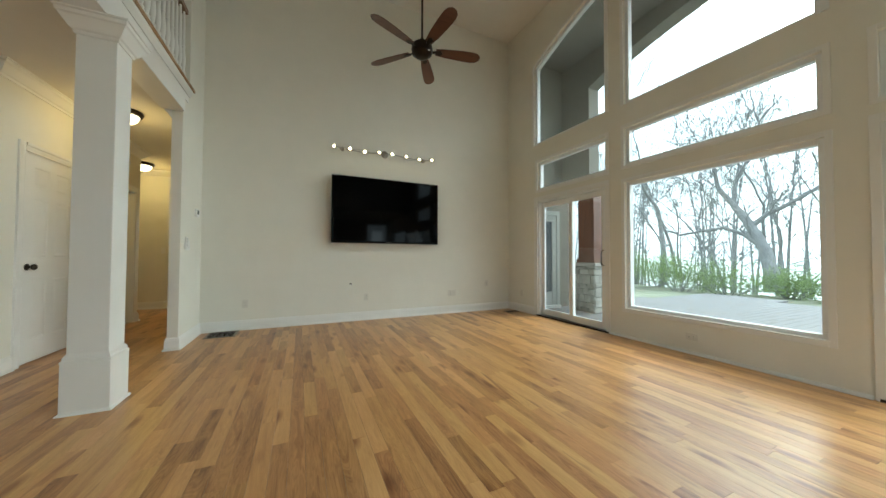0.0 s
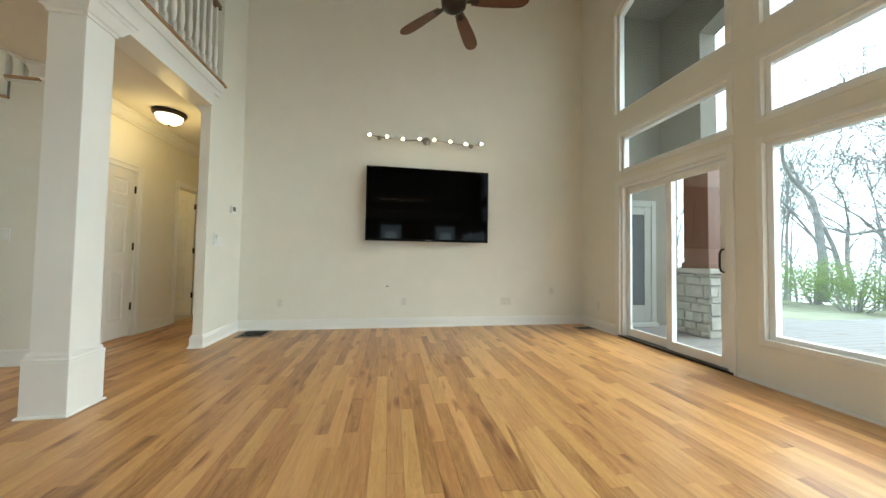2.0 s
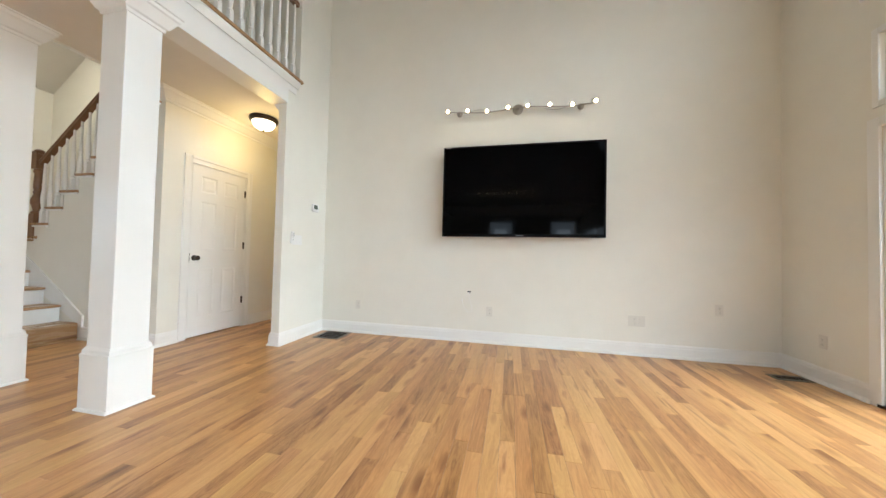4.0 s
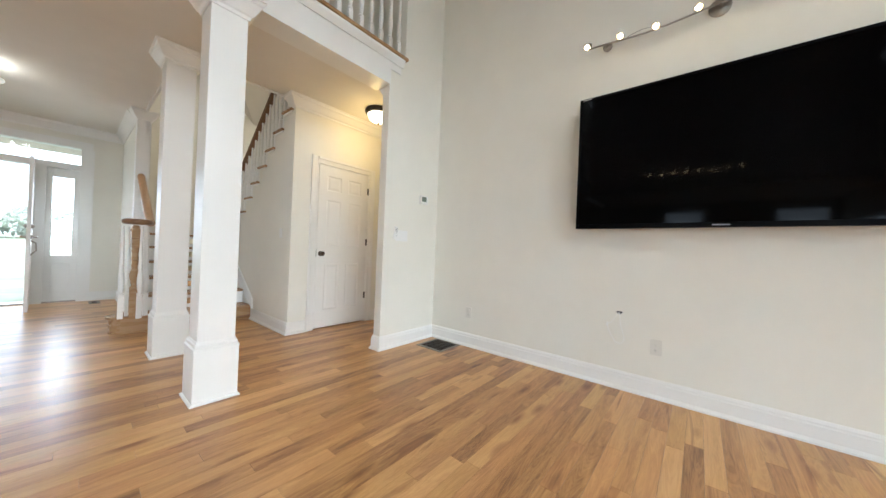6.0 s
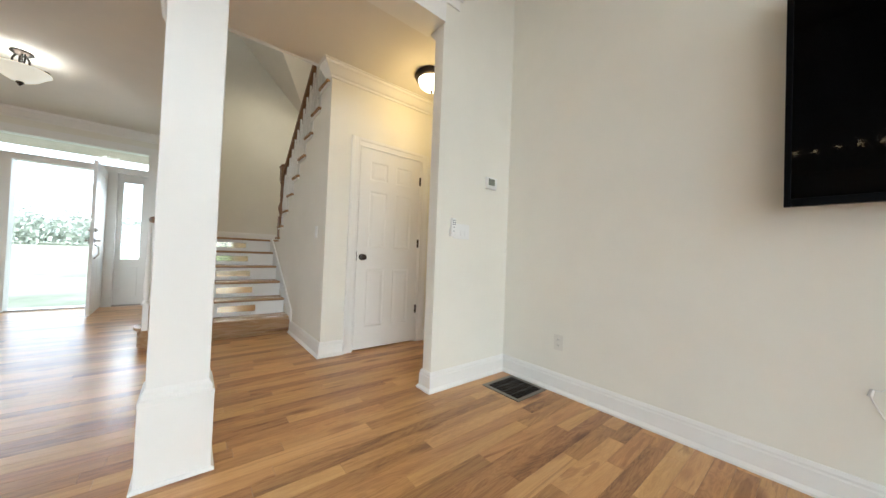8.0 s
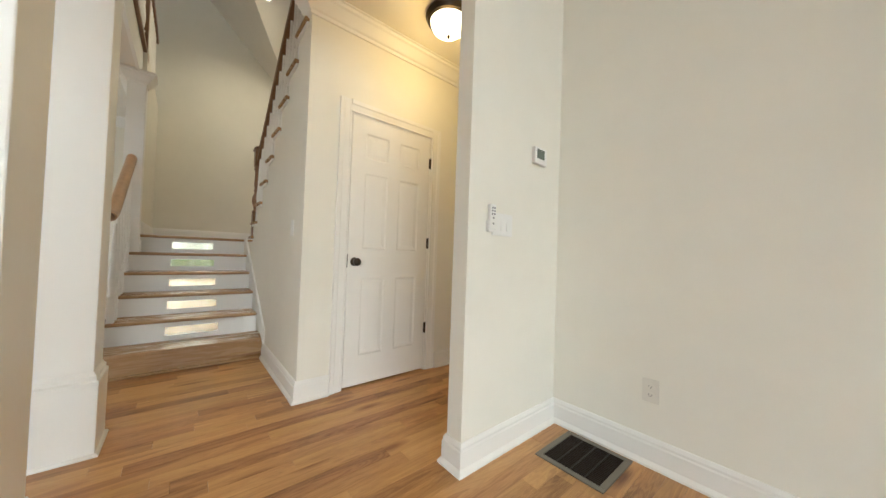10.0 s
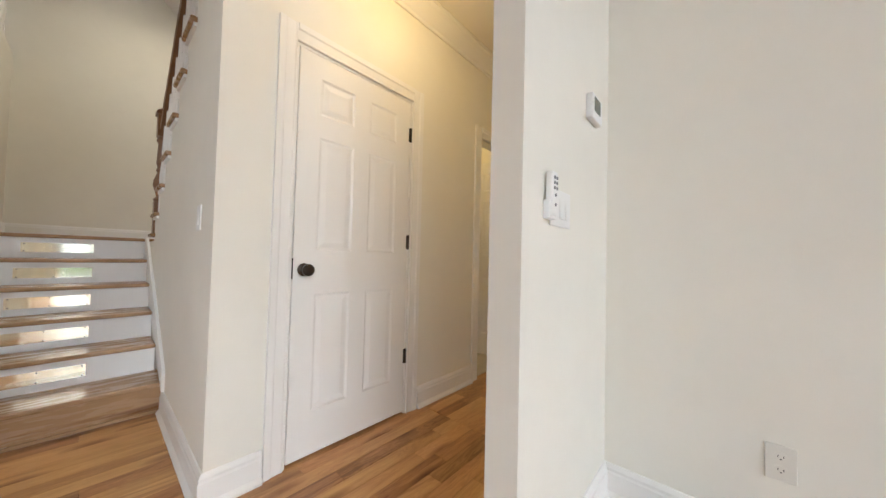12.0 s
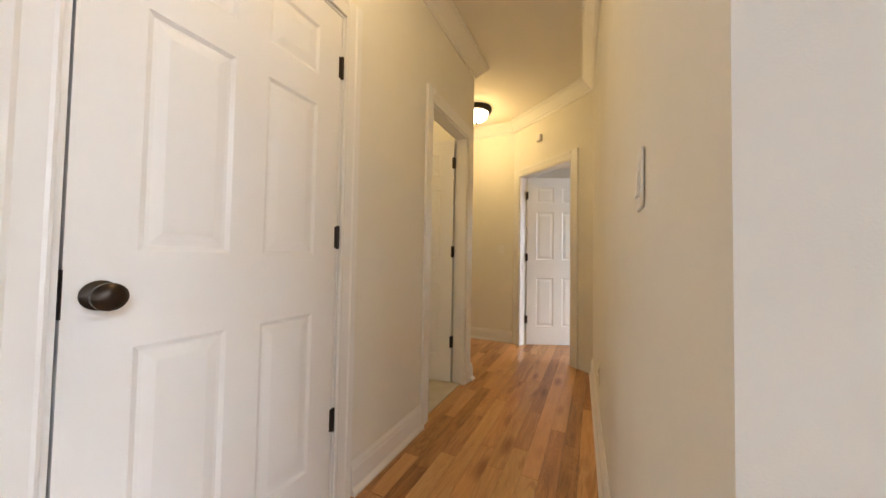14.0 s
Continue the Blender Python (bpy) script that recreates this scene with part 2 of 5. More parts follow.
    bsdf.inputs["Coat Weight"].default_value = coat
    bsdf.inputs["Coat Roughness"].default_value = 0.2
    return mat


def glow(name, colour, strength):
    mat, nt, bsdf = material(name)
    bsdf.inputs["Base Color"].default_value = (0.9, 0.88, 0.8, 1)
    bsdf.inputs["Emission Color"].default_value = (*colour, 1)
    bsdf.inputs["Emission Strength"].default_value = strength
    return mat


WALL = surface("wall_paint", (0.777, 0.75, 0.67), 0.75, vary=0.02, bump=0.12, grain=400, spec=0.3)
WHITE = surface("white_gloss_paint", (0.80, 0.785, 0.75), 0.32, vary=0.015, bump=0.04, grain=60)
CEIL = surface("ceiling_paint", (0.75, 0.715, 0.655), 0.85, vary=0.02, bump=0.1, grain=300, spec=0.2)
DOORPAINT = surface("door_paint", (0.80, 0.785, 0.75), 0.35, vary=0.015, bump=0.05, grain=90)
OAK_TONES = [(0.17, 0.068, 0.022), (0.37, 0.18, 0.064), (0.52, 0.275, 0.103), (0.62, 0.35, 0.138), (0.70, 0.425, 0.182)]
PLANK = wood("oak_plank", OAK_TONES, 0.29, "object")
PLANKS = wood("oak_planks", OAK_TONES, 0.29, "island")
OAK_X = wood("oak_tread", [(0.30, 0.175, 0.085), (0.37, 0.225, 0.11), (0.43, 0.27, 0.14)], 0.25, "", "y")
OAK_ROUND = surface("oak_handrail", (0.37, 0.215, 0.105), 0.3, vary=0.14, scale=22, grain=160, bump=0.05)
RAILWOOD = wood("rail_oak", [(0.15, 0.075, 0.037), (0.21, 0.11, 0.056), (0.27, 0.15, 0.08)], 0.28, "", "x", 0.6)
BLACK = surface("black_metal", (0.02, 0.018, 0.016), 0.35, 0.6, vary=0.1)
BRONZE = surface("dark_bronze", (0.045, 0.035, 0.028), 0.3, 0.9, vary=0.15)
NICKEL = surface("brushed_nickel", (0.36, 0.33, 0.29), 0.32, 1.0, vary=0.06)
BRASS = surface("polished_brass", (0.86, 0.80, 0.62), 0.07, 1.0, vary=0.06, scale=12)
PLASTIC = surface("white_plastic", (0.78, 0.77, 0.74), 0.4, vary=0.01)
SUBFLOOR = surface("dark_gap", (0.05, 0.03, 0.018), 0.9)
VINYL = surface("white_window_frame", (0.80, 0.80, 0.79), 0.35, vary=0.01)
STUCCO = surface("gray_stucco", (0.22, 0.205, 0.18), 0.95, vary=0.06, bump=0.5, grain=90, spec=0.1)

GLASS, gnt, gb = material("window_glass")
gb.inputs["Base Color"].default_value = (0.97, 0.99, 0.985, 1)
gb.inputs["Roughness"].default_value, gb.inputs["IOR"].default_value = 0.0, 1.45
gb.inputs["Transmission Weight"].default_value = 1.0


def pane(name, shape, parent, label=""):
    ob = part(name, shape, GLASS, parent, label)
    ob.visible_shadow = False
    return ob


# ---- plan ----
WX = 5.13          # window wall, inner face
HX = -1.145        # hall wall, inner face
HR = -0.098        # hall's other wall
SY = -1.215        # stair wall face
FX = -5.1          # front wall, inner face
HE = (-0.2, 2.03)   # far corner of that wall, which is a little out of square
Y0 = -9.5          # back of the house
CH, UP, TOP = 2.74, 3.04, 5.5
AXIS = -3.38       # middle of the window wall

structure = dict(kind="structure")


def hall_side(y):
    return HR + (HE[0] - HR) * (y + 0.8) / (HE[1] + 0.8)


def wall(name, label, *args, mat=None):
    """args: panel_wall argument lists."""
    s = Shape()
    for a in args:
        panel_wall(s, *a)
    return solid(name, s, mat or WALL, label, "wall", **structure)


wall("wall_tv", "smooth cream painted tall wall", ("y", 0, 0.15, 0, 5.13, -0.02, TOP))
solid("wall_stub", Shape().prism([(HR, -0.8), (0, -0.8), (0, 0), (hall_side(0), 0)], -0.02, UP, "z"), WALL, "cream painted wall end beside the hall opening", "wall", **structure)
solid("wall_hall_side", Shape().prism([(hall_side(0), 0), (0, 0), (0, 2.03), HE], -0.02, CH, "z"), WALL, "cream painted hall wall behind the television wall", "wall", **structure)
wall("wall_loft_end", "cream painted wall end above the balcony", ("x", -0.15, 0, -0.6, 0.0, UP, TOP))
wall("wall_hall", "cream painted hall wall with doorways", ("x", HX - 0.1, HX, SY, 1.40, -0.02, CH, [(-0.918, -0.150, -1, 2.05), (0.63, 1.27, -1, 2.05)]))
wall("wall_nook", "cream painted hall end wall", ("y", 2.73, 2.85, -2.7, -1.1, -0.02, CH), ("x", -2.8, -2.7, 1.28, 2.85, -0.02, CH), ("y", 1.28, 1.40, -2.7, HX - 0.1, -0.02, CH))
wall("wall_bathroom", "plain painted bathroom walls", ("x", -3.0, -2.9, 0, 1.28, -0.02, CH), ("y", 0.0, 0.1, -2.9, HX - 0.1, -0.02, CH))
wall("wall_bedroom", "plain painted bedroom walls", ("y", 5.0, 5.12, -2.8, 2.6, -0.02, CH, [(-0.4, 1.2, 0.8, 2.2)]), ("x", 2.5, 2.6, 0.15, 5.0, -0.02, CH, [(2.0, 3.6, 0.8, 2.2)]), ("x", -2.8, -2.7, 2.85, 5.0, -0.02, CH))
wall("wall_front", "cream painted entrance wall", ("x", FX - 0.15, FX, Y0, 0.15, -0.02, TOP, [(-4.52, -2.70, -1, 2.45), (-8.4, -6.2, 0.7, 2.2)]))
wall("wall_stairwell", "cream painted stairwell wall", ("y", -0.15, 0.0, FX, HX - 0.1, -0.02, TOP), ("y", 0.0, 0.15, HX - 0.1, 0, UP, TOP))
wall("wall_foyer", "cream painted wall between stairs and foyer", ("y", -2.29, -2.18, FX, -3.405, -0.02, UP - 0.02))
# third hole of this wall is added out of view for the dining lamp
wall("wall_back", "plain cream painted back wall", ("y", Y0 - 0.15, Y0, FX, WX, -0.02, TOP, [(1.6, 2.5, 1.2, 2.5), (4.05, 4.95, 1.2, 2.5), (-4.2, -2.8, 0.75, 2.25)]), ("y", -6.95, -6.8, 0.0, WX, CH, TOP))
# unseen closing wall; its opening is placed to pass the added dining light
wall("wall_dining", "plain cream painted wall", ("y", -5.15, -5.0, FX, -0.9, -0.02, CH, [(-4.5, -2.2, -1, 2.4)]))

# window wall with its arched top
LEFT, MID, RIGHT = (-2.25, -0.78), (-4.24, -2.52), (-5.98, -4.51)
SLIDE_TOP = 2.06
RAD, CEN = 5.85, -0.70


def arch_at(y, drop=0.0):
    return CEN + math.sqrt((RAD - drop) ** 2 - (y - AXIS) ** 2)


ww = Shape()
# the last opening, out of view, is added for the kitchen lamp
low = [(-2.25, -0.86, -1, SLIDE_TOP), (-2.25, -0.86, 2.255, 2.76), (-5.90, -4.51, -1, SLIDE_TOP), (-5.90, -4.51, 2.255, 2.76), (MID[0], MID[1], 0.375, 2.05), (MID[0], MID[1], 2.27, 2.77), (-9.2, -7.2, -1, 2.1)]
panel_wall(ww, "x", WX, WX + 0.15, Y0, 0.15, -0.02, 3.09, low)
panel_wall(ww, "x", WX, WX + 0.15, Y0, RIGHT[0], 3.09, TOP)
panel_wall(ww, "x", WX, WX + 0.15, LEFT[1], 0.15, 3.09, TOP)
panel_wall(ww, "x", WX, WX + 0.15, RIGHT[1], MID[0], 3.09, TOP)
panel_wall(ww, "x", WX, WX + 0.15, MID[1], LEFT[0], 3.09, TOP)
for a, b in (LEFT, MID, RIGHT):
    n = 14
    for i in range(n):
        p, q = a + (b - a) * i / n, a + (b - a) * (i + 1) / n
        ww.prism([(p, arch_at(p)), (q, arch_at(q)), (q, TOP), (p, TOP)], WX, WX + 0.15, "x")
solid("wall_window", ww, WALL, "cream painted tall wall with arched windows", "wall", **structure)

# ceilings and upper floor
solid("ceiling_great_room", Shape().box(-0.15, WX, -6.8, 0.0, TOP, TOP + 0.12), CEIL, "high flat painted ceiling", "ceiling", **structure)
solid("ceiling_loft", Shape().box(FX, -0.15, Y0, 0.15, TOP, TOP + 0.12), CEIL, "painted loft ceiling", "ceiling", **structure)
lowc = Shape()
lowc.box(FX, -0.2, Y0, -2.24, CH, UP - 0.02).box(-1.25, -0.2, -2.24, -0.0, CH, UP - 0.02).box(0, WX, Y0, -6.95, CH, UP)
lowc.box(-3.0, 0.0, 0.0, 5.12, CH, UP - 0.02).box(0.0, 2.6, 0.16, 5.12, CH, UP - 0.02)
solid("ceiling_low", lowc, CEIL, "smooth painted nine foot ceiling", "ceiling", **structure)
solid("floor_base", Shape().box(-5.25, WX + 0.15, Y0 - 0.15, 5.1, -0.25, -0.021), SUBFLOOR, "dark underlay below the floorboards", "floor", **structure)

# balcony edge
solid("balcony_beam", Shape().box(-0.2, 0, -6.8, -0.8, 2.70, UP - 0.02).box(-0.2, HR - 0.03, -0.8, 0.0, CH, UP), WHITE, "white painted beam under the balcony", "beam", **structure)


# sloped ceiling above the landing
solid("ceiling_slope", Shape().add([(-5.1, -0.33, 3.6), (-5.1, -1.98, 5.24), (-2.97, -1.96, 5.24), (-5.1, -0.33, 3.75), (-5.1, -1.98, 5.39), (-2.97, -1.96, 5.39)],
      [(0, 1, 2), (5, 4, 3), (0, 3, 4, 1), (1, 4, 5, 2), (2, 5, 3, 0)]).prism([(-5.1, 3.601), (-2.97, 5.241), (-2.97, 5.4), (-5.1, 3.76)], -0.15, -0.33, "y")
      .add([(-5.1, -0.33, 3.601), (-2.97, -1.96, 5.241), (-2.97, -0.33, 5.241), (-5.1, -0.33, 3.76), (-2.97, -1.96, 5.4), (-2.97, -0.33, 5.4)], [(0, 1, 2), (5, 4, 3), (0, 3, 4, 1), (1, 4, 5, 2), (2, 5, 3, 0)]), CEIL, "sloped painted ceiling over the stairs", "ceiling", **structure)

# ---- trim ----
BASE = [(0, 0), (0.032, 0), (0.032, 0.012), (0.018, 0.03), (0.018, 0.105), (0.014, 0.112), (0.014, 0.124), (0.006, 0.14), (0, 0.14)]
CROWN = [(0, 0), (0, -0.125), (0.012, -0.125), (0.016, -0.105), (0.03, -0.095), (0.075, -0.04), (0.088, -0.03), (0.092, -0.012), (0.105, -0.008), (0.105, 0)]


def moulding(name, label, profile, paths, category):
    s = Shape()
    for p in paths:
        s.sweep(profile, p)
    return solid(name, s, WHITE, label, category, smooth=False, **structure)


moulding("baseboard_great_room", "white painted baseboard with shoe moulding", BASE, [
    [(hall_side(0), 0.0, 0), (HR, -0.8, 0), (0, -0.8, 0), (0, 0, 0), (WX, 0, 0), (WX, -0.80, 0)],
    ], "baseboard")
moulding("trim_window_wall", "slim white shoe moulding below the picture window", [(0, 0), (0.02, 0), (0.02, 0.008), (0.014, 0.02), (0, 0.03)], [[(WX, -2.31, 0), (WX, -4.45, 0)]], "trim")
moulding("baseboard_hall", "white painted hall baseboard", BASE, [
    [(HX, -0.06, 0), (HX, 0.545, 0)], [(-2.22, SY, 0), (HX, SY, 0), (HX, -1.005, 0)],
    [(-2.7, 2.73, 0), (-1.1, 2.73, 0)], [(*HE, 0), (hall_side(0), 0.0, 0)], [(HX, 1.36, 0), (HX, 1.40, 0), (-2.7, 1.40, 0)]], "baseboard")
moulding("baseboard_foyer", "white painted foyer baseboard", BASE, [[(FX, -2.66, 0), (FX, -2.29, 0), (-3.42, -2.29, 0)]], "baseboard")
moulding("baseboard_landing", "white painted landing baseboard", BASE, [[(-3.6, -2.18, 1.122), (FX, -2.18, 1.122), (FX, -0.15, 1.122)]], "baseboard")
moulding("trim_crown_hall", "white painted crown moulding along the hall ceiling", CROWN, [
    [(-1.25, SY, CH), (HX, SY, CH), (HX, 1.40, CH), (-2.7, 1.40, CH)], [(-2.7, 2.73, CH), (-1.1, 2.73, CH), (*HE, CH), (HR, -0.79, CH)]], "crown moulding")
moulding("trim_crown_foyer", "white painted crown moulding in the foyer", CROWN, [[(FX, -5.0, CH), (FX, -2.29, CH), (-3.42, -2.29, CH)]], "crown moulding")


# edge of the balcony: fascia board, moulding and oak nosing
edge = Shape()
edge.box(0, 0.018, -6.8, -0.8, 2.70, 2.86).box(0, 0.010, -6.8, -0.66, 2.86, UP - 0.03)
edge.prism([(0.012, 2.93), (0.02, 2.93), (0.045, 2.985), (0.045, 3.008), (0.012, 3.008)], -6.8, -0.64, "y")
solid("trim_balcony", edge, WHITE, "white painted fascia below the balcony", "trim", **structure)
solid("trim_nosing", Shape().box(-0.14, 0.062, -6.8, -0.605, 3.009, 3.04), OAK_X, "oak nosing along the balcony edge", "trim", bevel=0.008, **structure)
solid("trim_stairwell", Shape().box(FX, -1.25, -2.24, -2.215, 2.72, 2.998).box(-1.25, -1.235, -2.24, SY, 2.72, 3.0), WHITE, "white painted fascia round the stairwell", "trim", **structure)
solid("trim_stairwell_nosing", Shape().box(FX, -1.22, -2.27, -2.185, 3.0, 3.04), RAILWOOD, "oak nosing round the stairwell", "trim", bevel=0.006, **structure)


# ---- railings ----
def turned(h, foot=0.16, head=0.10, w=0.042, n=12):
    """A turned baluster of height h on a square foot."""
    a, b = foot, h - head
    prof = [(w * 0.42, a), (w * 0.62, a + 0.012), (w * 0.62, a + 0.02), (w * 0.34, a + 0.035), (w * 0.42, a + 0.05), (w * 0.58, a + 0.12), (w * 0.60, a + 0.17),
            (w * 0.42, a + 0.26), (w * 0.36, a + 0.30), (w * 0.5, a + 0.315), (w * 0.36, a + 0.33), (w * 0.40, a + 0.36), (w * 0.30, b), (w * 0.26, h)]
    prof = [(r, z) for r, z in prof if z <= h]
    s = Shape().box(-w / 2, w / 2, -w / 2, w / 2, 0, a)
    return s.lathe(prof, n=n)


def newel_shape(h, w=0.085, n=16):
    s = Shape().box(-w / 2, w / 2, -w / 2, w / 2, 0, 0.30).box(-w / 2, w / 2, -w / 2, w / 2, h - 0.24, h - 0.06)
    s.lathe([(w * 0.5, 0.30), (w * 0.58, 0.315), (w * 0.36, 0.34), (w * 0.42, 0.37), (w * 0.62, 0.43), (w * 0.6, 0.47), (w * 0.34, 0.54), (w * 0.46, 0.56), (w * 0.34, 0.58),
             (w * 0.44, 0.62), (w * 0.36, h - 0.30), (w * 0.52, h - 0.27), (w * 0.42, h - 0.25), (w * 0.42, h - 0.24)], n=n)
    s.box(-w * 0.62, w * 0.62, -w * 0.62, w * 0.62, h - 0.06, h - 0.035)
    s.lathe([(w * 0.4, h - 0.035), (w * 0.52, h - 0.015), (w * 0.3, h)], n=n)
    return s


HANDRAIL = [(-0.028, 0), (0.028, 0), (0.03, 0.018), (0.022, 0.026), (0.032, 0.038), (0.03, 0.052), (0.014, 0.062), (-0.014, 0.062), (-0.03, 0.052), (-0.032, 0.038), (-0.022, 0.026), (-0.03, 0.018)]

balcony = thing("balcony_railing", (-0.05, -0.62, UP), "white turned balusters under a dark oak handrail", "railing")
bal_mesh = turned(0.9).mesh("baluster", WHITE, True)
y = -0.045
while y > -6.0:
    b = new("baluster", bal_mesh)
    b.parent, b.location = balcony, (0, y, 0)
    y -= 0.118
part("handrail", Shape().sweep(HANDRAIL, [(0, 0, 0.9), (0, -6.1, 0.9)]), RAILWOOD, balcony, "dark oak handrail", True)

RISE, RUN, NOSE1 = 0.187, 0.268, -2.245
stairs = thing("staircase", (0, 0, 0), "oak treads and white risers climbing to a landing", "staircase")
for k in range(1, 6):
    x = NOSE1 - RUN * (k - 1)
    z = RISE * k
    if k == 1:
        out = [(x, SY), (x, -2.30)]
        for i in range(0, 13):
            a = math.pi * i / 12
            out.append((x - 0.15 + 0.15 * math.cos(a), -2.42 - 0.15 * math.sin(a)))
        out += [(x - 0.33, -2.28), (x - 0.33, SY)]
        part("starting_tread", Shape().prism(out, z - 0.028, z, "z"), OAK_X, stairs, "oak starting tread with a rounded end", bevel=0.006)
        inner = [(x - 0.028, SY), (x - 0.028, -2.30)]
        for i in range(0, 13):
            a = math.pi * i / 12
            inner.append((x - 0.15 + 0.122 * math.cos(a), -2.42 - 0.122 * math.sin(a)))
        inner += [(x - 0.33, -2.28), (x - 0.33, SY)]
        part("starting_riser", Shape().prism(inner, 0, z - 0.028, "z"), OAK_X, stairs, "oak starting step")
        part("shoe_moulding", Shape().box(x - 0.028, x - 0.012, -2.30, SY, 0, 0.016), OAK_X, stairs)
    else:
        part("tread", Shape().box(x - RUN - 0.03, x, -2.285, SY - 0.016, z - 0.028, z), OAK_X, stairs, bevel=0.009)
    if k > 1:
        part("riser", Shape().box(x - 0.045, x - 0.028, -2.272, SY - 0.016, z - RISE, z - 0.028), WHITE, stairs)
        part("side_stringer", Shape().box(x - 0.045 - RUN, x - 0.032, -2.268, -2.25, z - RISE - 0.1, z - 0.028), WHITE, stairs)
x6 = NOSE1 - RUN * 5
part("riser", Shape().box(x6 - 0.045, x6 - 0.028, -2.25, SY - 0.016, 5 * RISE, 6 * RISE - 0.028), WHITE, stairs)
part("landing", Shape().box(FX, x6, -2.19, -0.15, 6 * RISE - 0.028, 6 * RISE), OAK_X, stairs, "oak landing floor", bevel=0.008)
part("landing_face", Shape().box(x6 - 0.06, x6 - 0.04, SY - 0.016, -0.15, 0.3, 6 * RISE - 0.03), WHITE, stairs)
# skirt board along the wall
part("skirt_board", Shape().prism([(-2.19, 0.14), (-2.19, 0.27), (x6 + 0.12, 6 * RISE + 0.006), (x6 - 0.02, 6 * RISE + 0.006), (x6 - 0.02, 0.9), (x6 + 0.1, 0.8)], SY - 0.016, SY, "y"), WHITE, stairs)
# bright brass kick plates, one on each white riser
for k in range(2, 7):
    x = NOSE1 - RUN * (k - 1) - 0.028
    zc = RISE * (k - 0.5) - 0.012
    plate = part("kick_plate", Shape().box(x, x + 0.003, -1.915, -1.543, zc - 0.037, zc + 0.037), BRASS, stairs, "polished brass kick plate")
    for sy in (-1.9, -1.73, -1.558):
        for sz in (-0.028, 0.028):
            part("screw", Shape().lathe([(0.005, 0), (0.004, 0.002), (0.001, 0.003)], n=8, m=pose(x + 0.003, sy, zc + sz, 0, 90, 0)), NICKEL, plate)
# balusters of the lower flight, two on each tread
lower_mesh = turned(0.80, 0.2).mesh("baluster", WHITE, True)
lower_mesh2 = turned(0.89, 0.26).mesh("baluster", WHITE, True)
for k in range(2, 5):
    x = NOSE1 - RUN * (k - 1)
    for dx, me in ((0.05, lower_mesh), (0.184, lower_mesh2)):
        b = new("baluster", me)
        b.parent, b.location = stairs, (x - dx, -2.245, RISE * k)
hand = [(-3.31, -2.245, 1.87), (-2.9, -2.245, 1.58), (-2.5, -2.245, 1.30), (-2.40, -2.245, 1.24), (-2.33, -2.25, 1.215)]
part("handrail", Shape().tube(hand, 0.04, 14), OAK_ROUND, stairs, "oak handrail", True)
part("rail_rosette", Shape().lathe([(0.055, 0), (0.055, 0.012), (0.04, 0.018)], n=20, m=pose(-3.315, -2.245, 1.872, 0, 90, 0)), OAK_ROUND, stairs, smooth=True)
vol = [(-2.33, -2.25, 1.215)]
for i in range(1, 26):
    a = math.radians(70 - i * 16)
    r = 0.115 * (1 - 0.62 * i / 25)
    vol.append((-2.215 + 0.9 * r * math.cos(a), -2.375 + r * math.sin(a), 1.215))
part("volute", Shape().tube(vol, 0.03, 10).lathe([(0.06, 1.185), (0.075, 1.195), (0.075, 1.235), (0.06, 1.245)], -2.215, -2.375), RAILWOOD, stairs, "dark oak scrolled rail end", True)
part("newel", newel_shape(0.99, 0.066).moved(pose(-2.215, -2.375, RISE)), OAK_X, stairs, "turned oak newel post", True)
for a in (20, 110, 200, 290):
    b = new("baluster", turned(0.98, 0.24).mesh("baluster", WHITE, True))
    b.parent, b.location = stairs, (-2.215 + 0.105 * math.cos(radians(a)), -2.375 + 0.105 * math.sin(radians(a)), RISE)

# upper flight above the closet
flight = thing("upper_staircase", (0, 0, 0), "oak treads with white balusters and dark rail", "staircase")
U1, URUN, URISE = -3.05, 0.233, 0.188
closet = [(HX - 0.1, -0.02), (x6, -0.02), (x6, 6 * RISE - 0.03), (U1 - 0.05, 6 * RISE - 0.03)]
steps = []
for k in range(1, 10):
    x, z = U1 - 0.045 + URUN * (k - 1), 6 * RISE + URISE * k
    steps += [(x + 0.03, z - 0.028 - URISE), (x + 0.03, z - 0.028)]
steps = [(p, min(q, CH + 0.3)) for p, q in steps if p < HX - 0.1] + [(HX - 0.1, 2.74)]
solid("wall_closet", Shape().prism(closet + steps[:-1] + [(HX - 0.1, steps[-2][1])], SY, SY + 0.1, "y"), WALL, "cream painted wall below the upper stairs", "wall", **structure)
ubal = [turned(0.72 + d, 0.14).mesh("baluster", WHITE, True) for d in (0.0, 0.09)]
for k in range(1, 9):
    x, z = U1 + URUN * (k - 1), 6 * RISE + URISE * k
    x -= 0.045
    part("tread", Shape().box(x, x + URUN + 0.03, SY - 0.03, -0.16, z - 0.028, z), OAK_X, flight, bevel=0.008)
    part("riser", Shape().box(x + 0.03, x + 0.045, SY + 0.004, -0.16, z - URISE, z - 0.028), WHITE, flight)
    part("tread_moulding", Shape().box(x + 0.012, x + URUN + 0.02, SY - 0.014, SY, z - 0.048, z - 0.028), WHITE, flight)
    for i, dx in enumerate((0.05, 0.165)):
        b = new("baluster", ubal[i])
        b.parent, b.location = flight, (x + 0.045 + dx, SY + 0.03, z)
slope = URISE / URUN
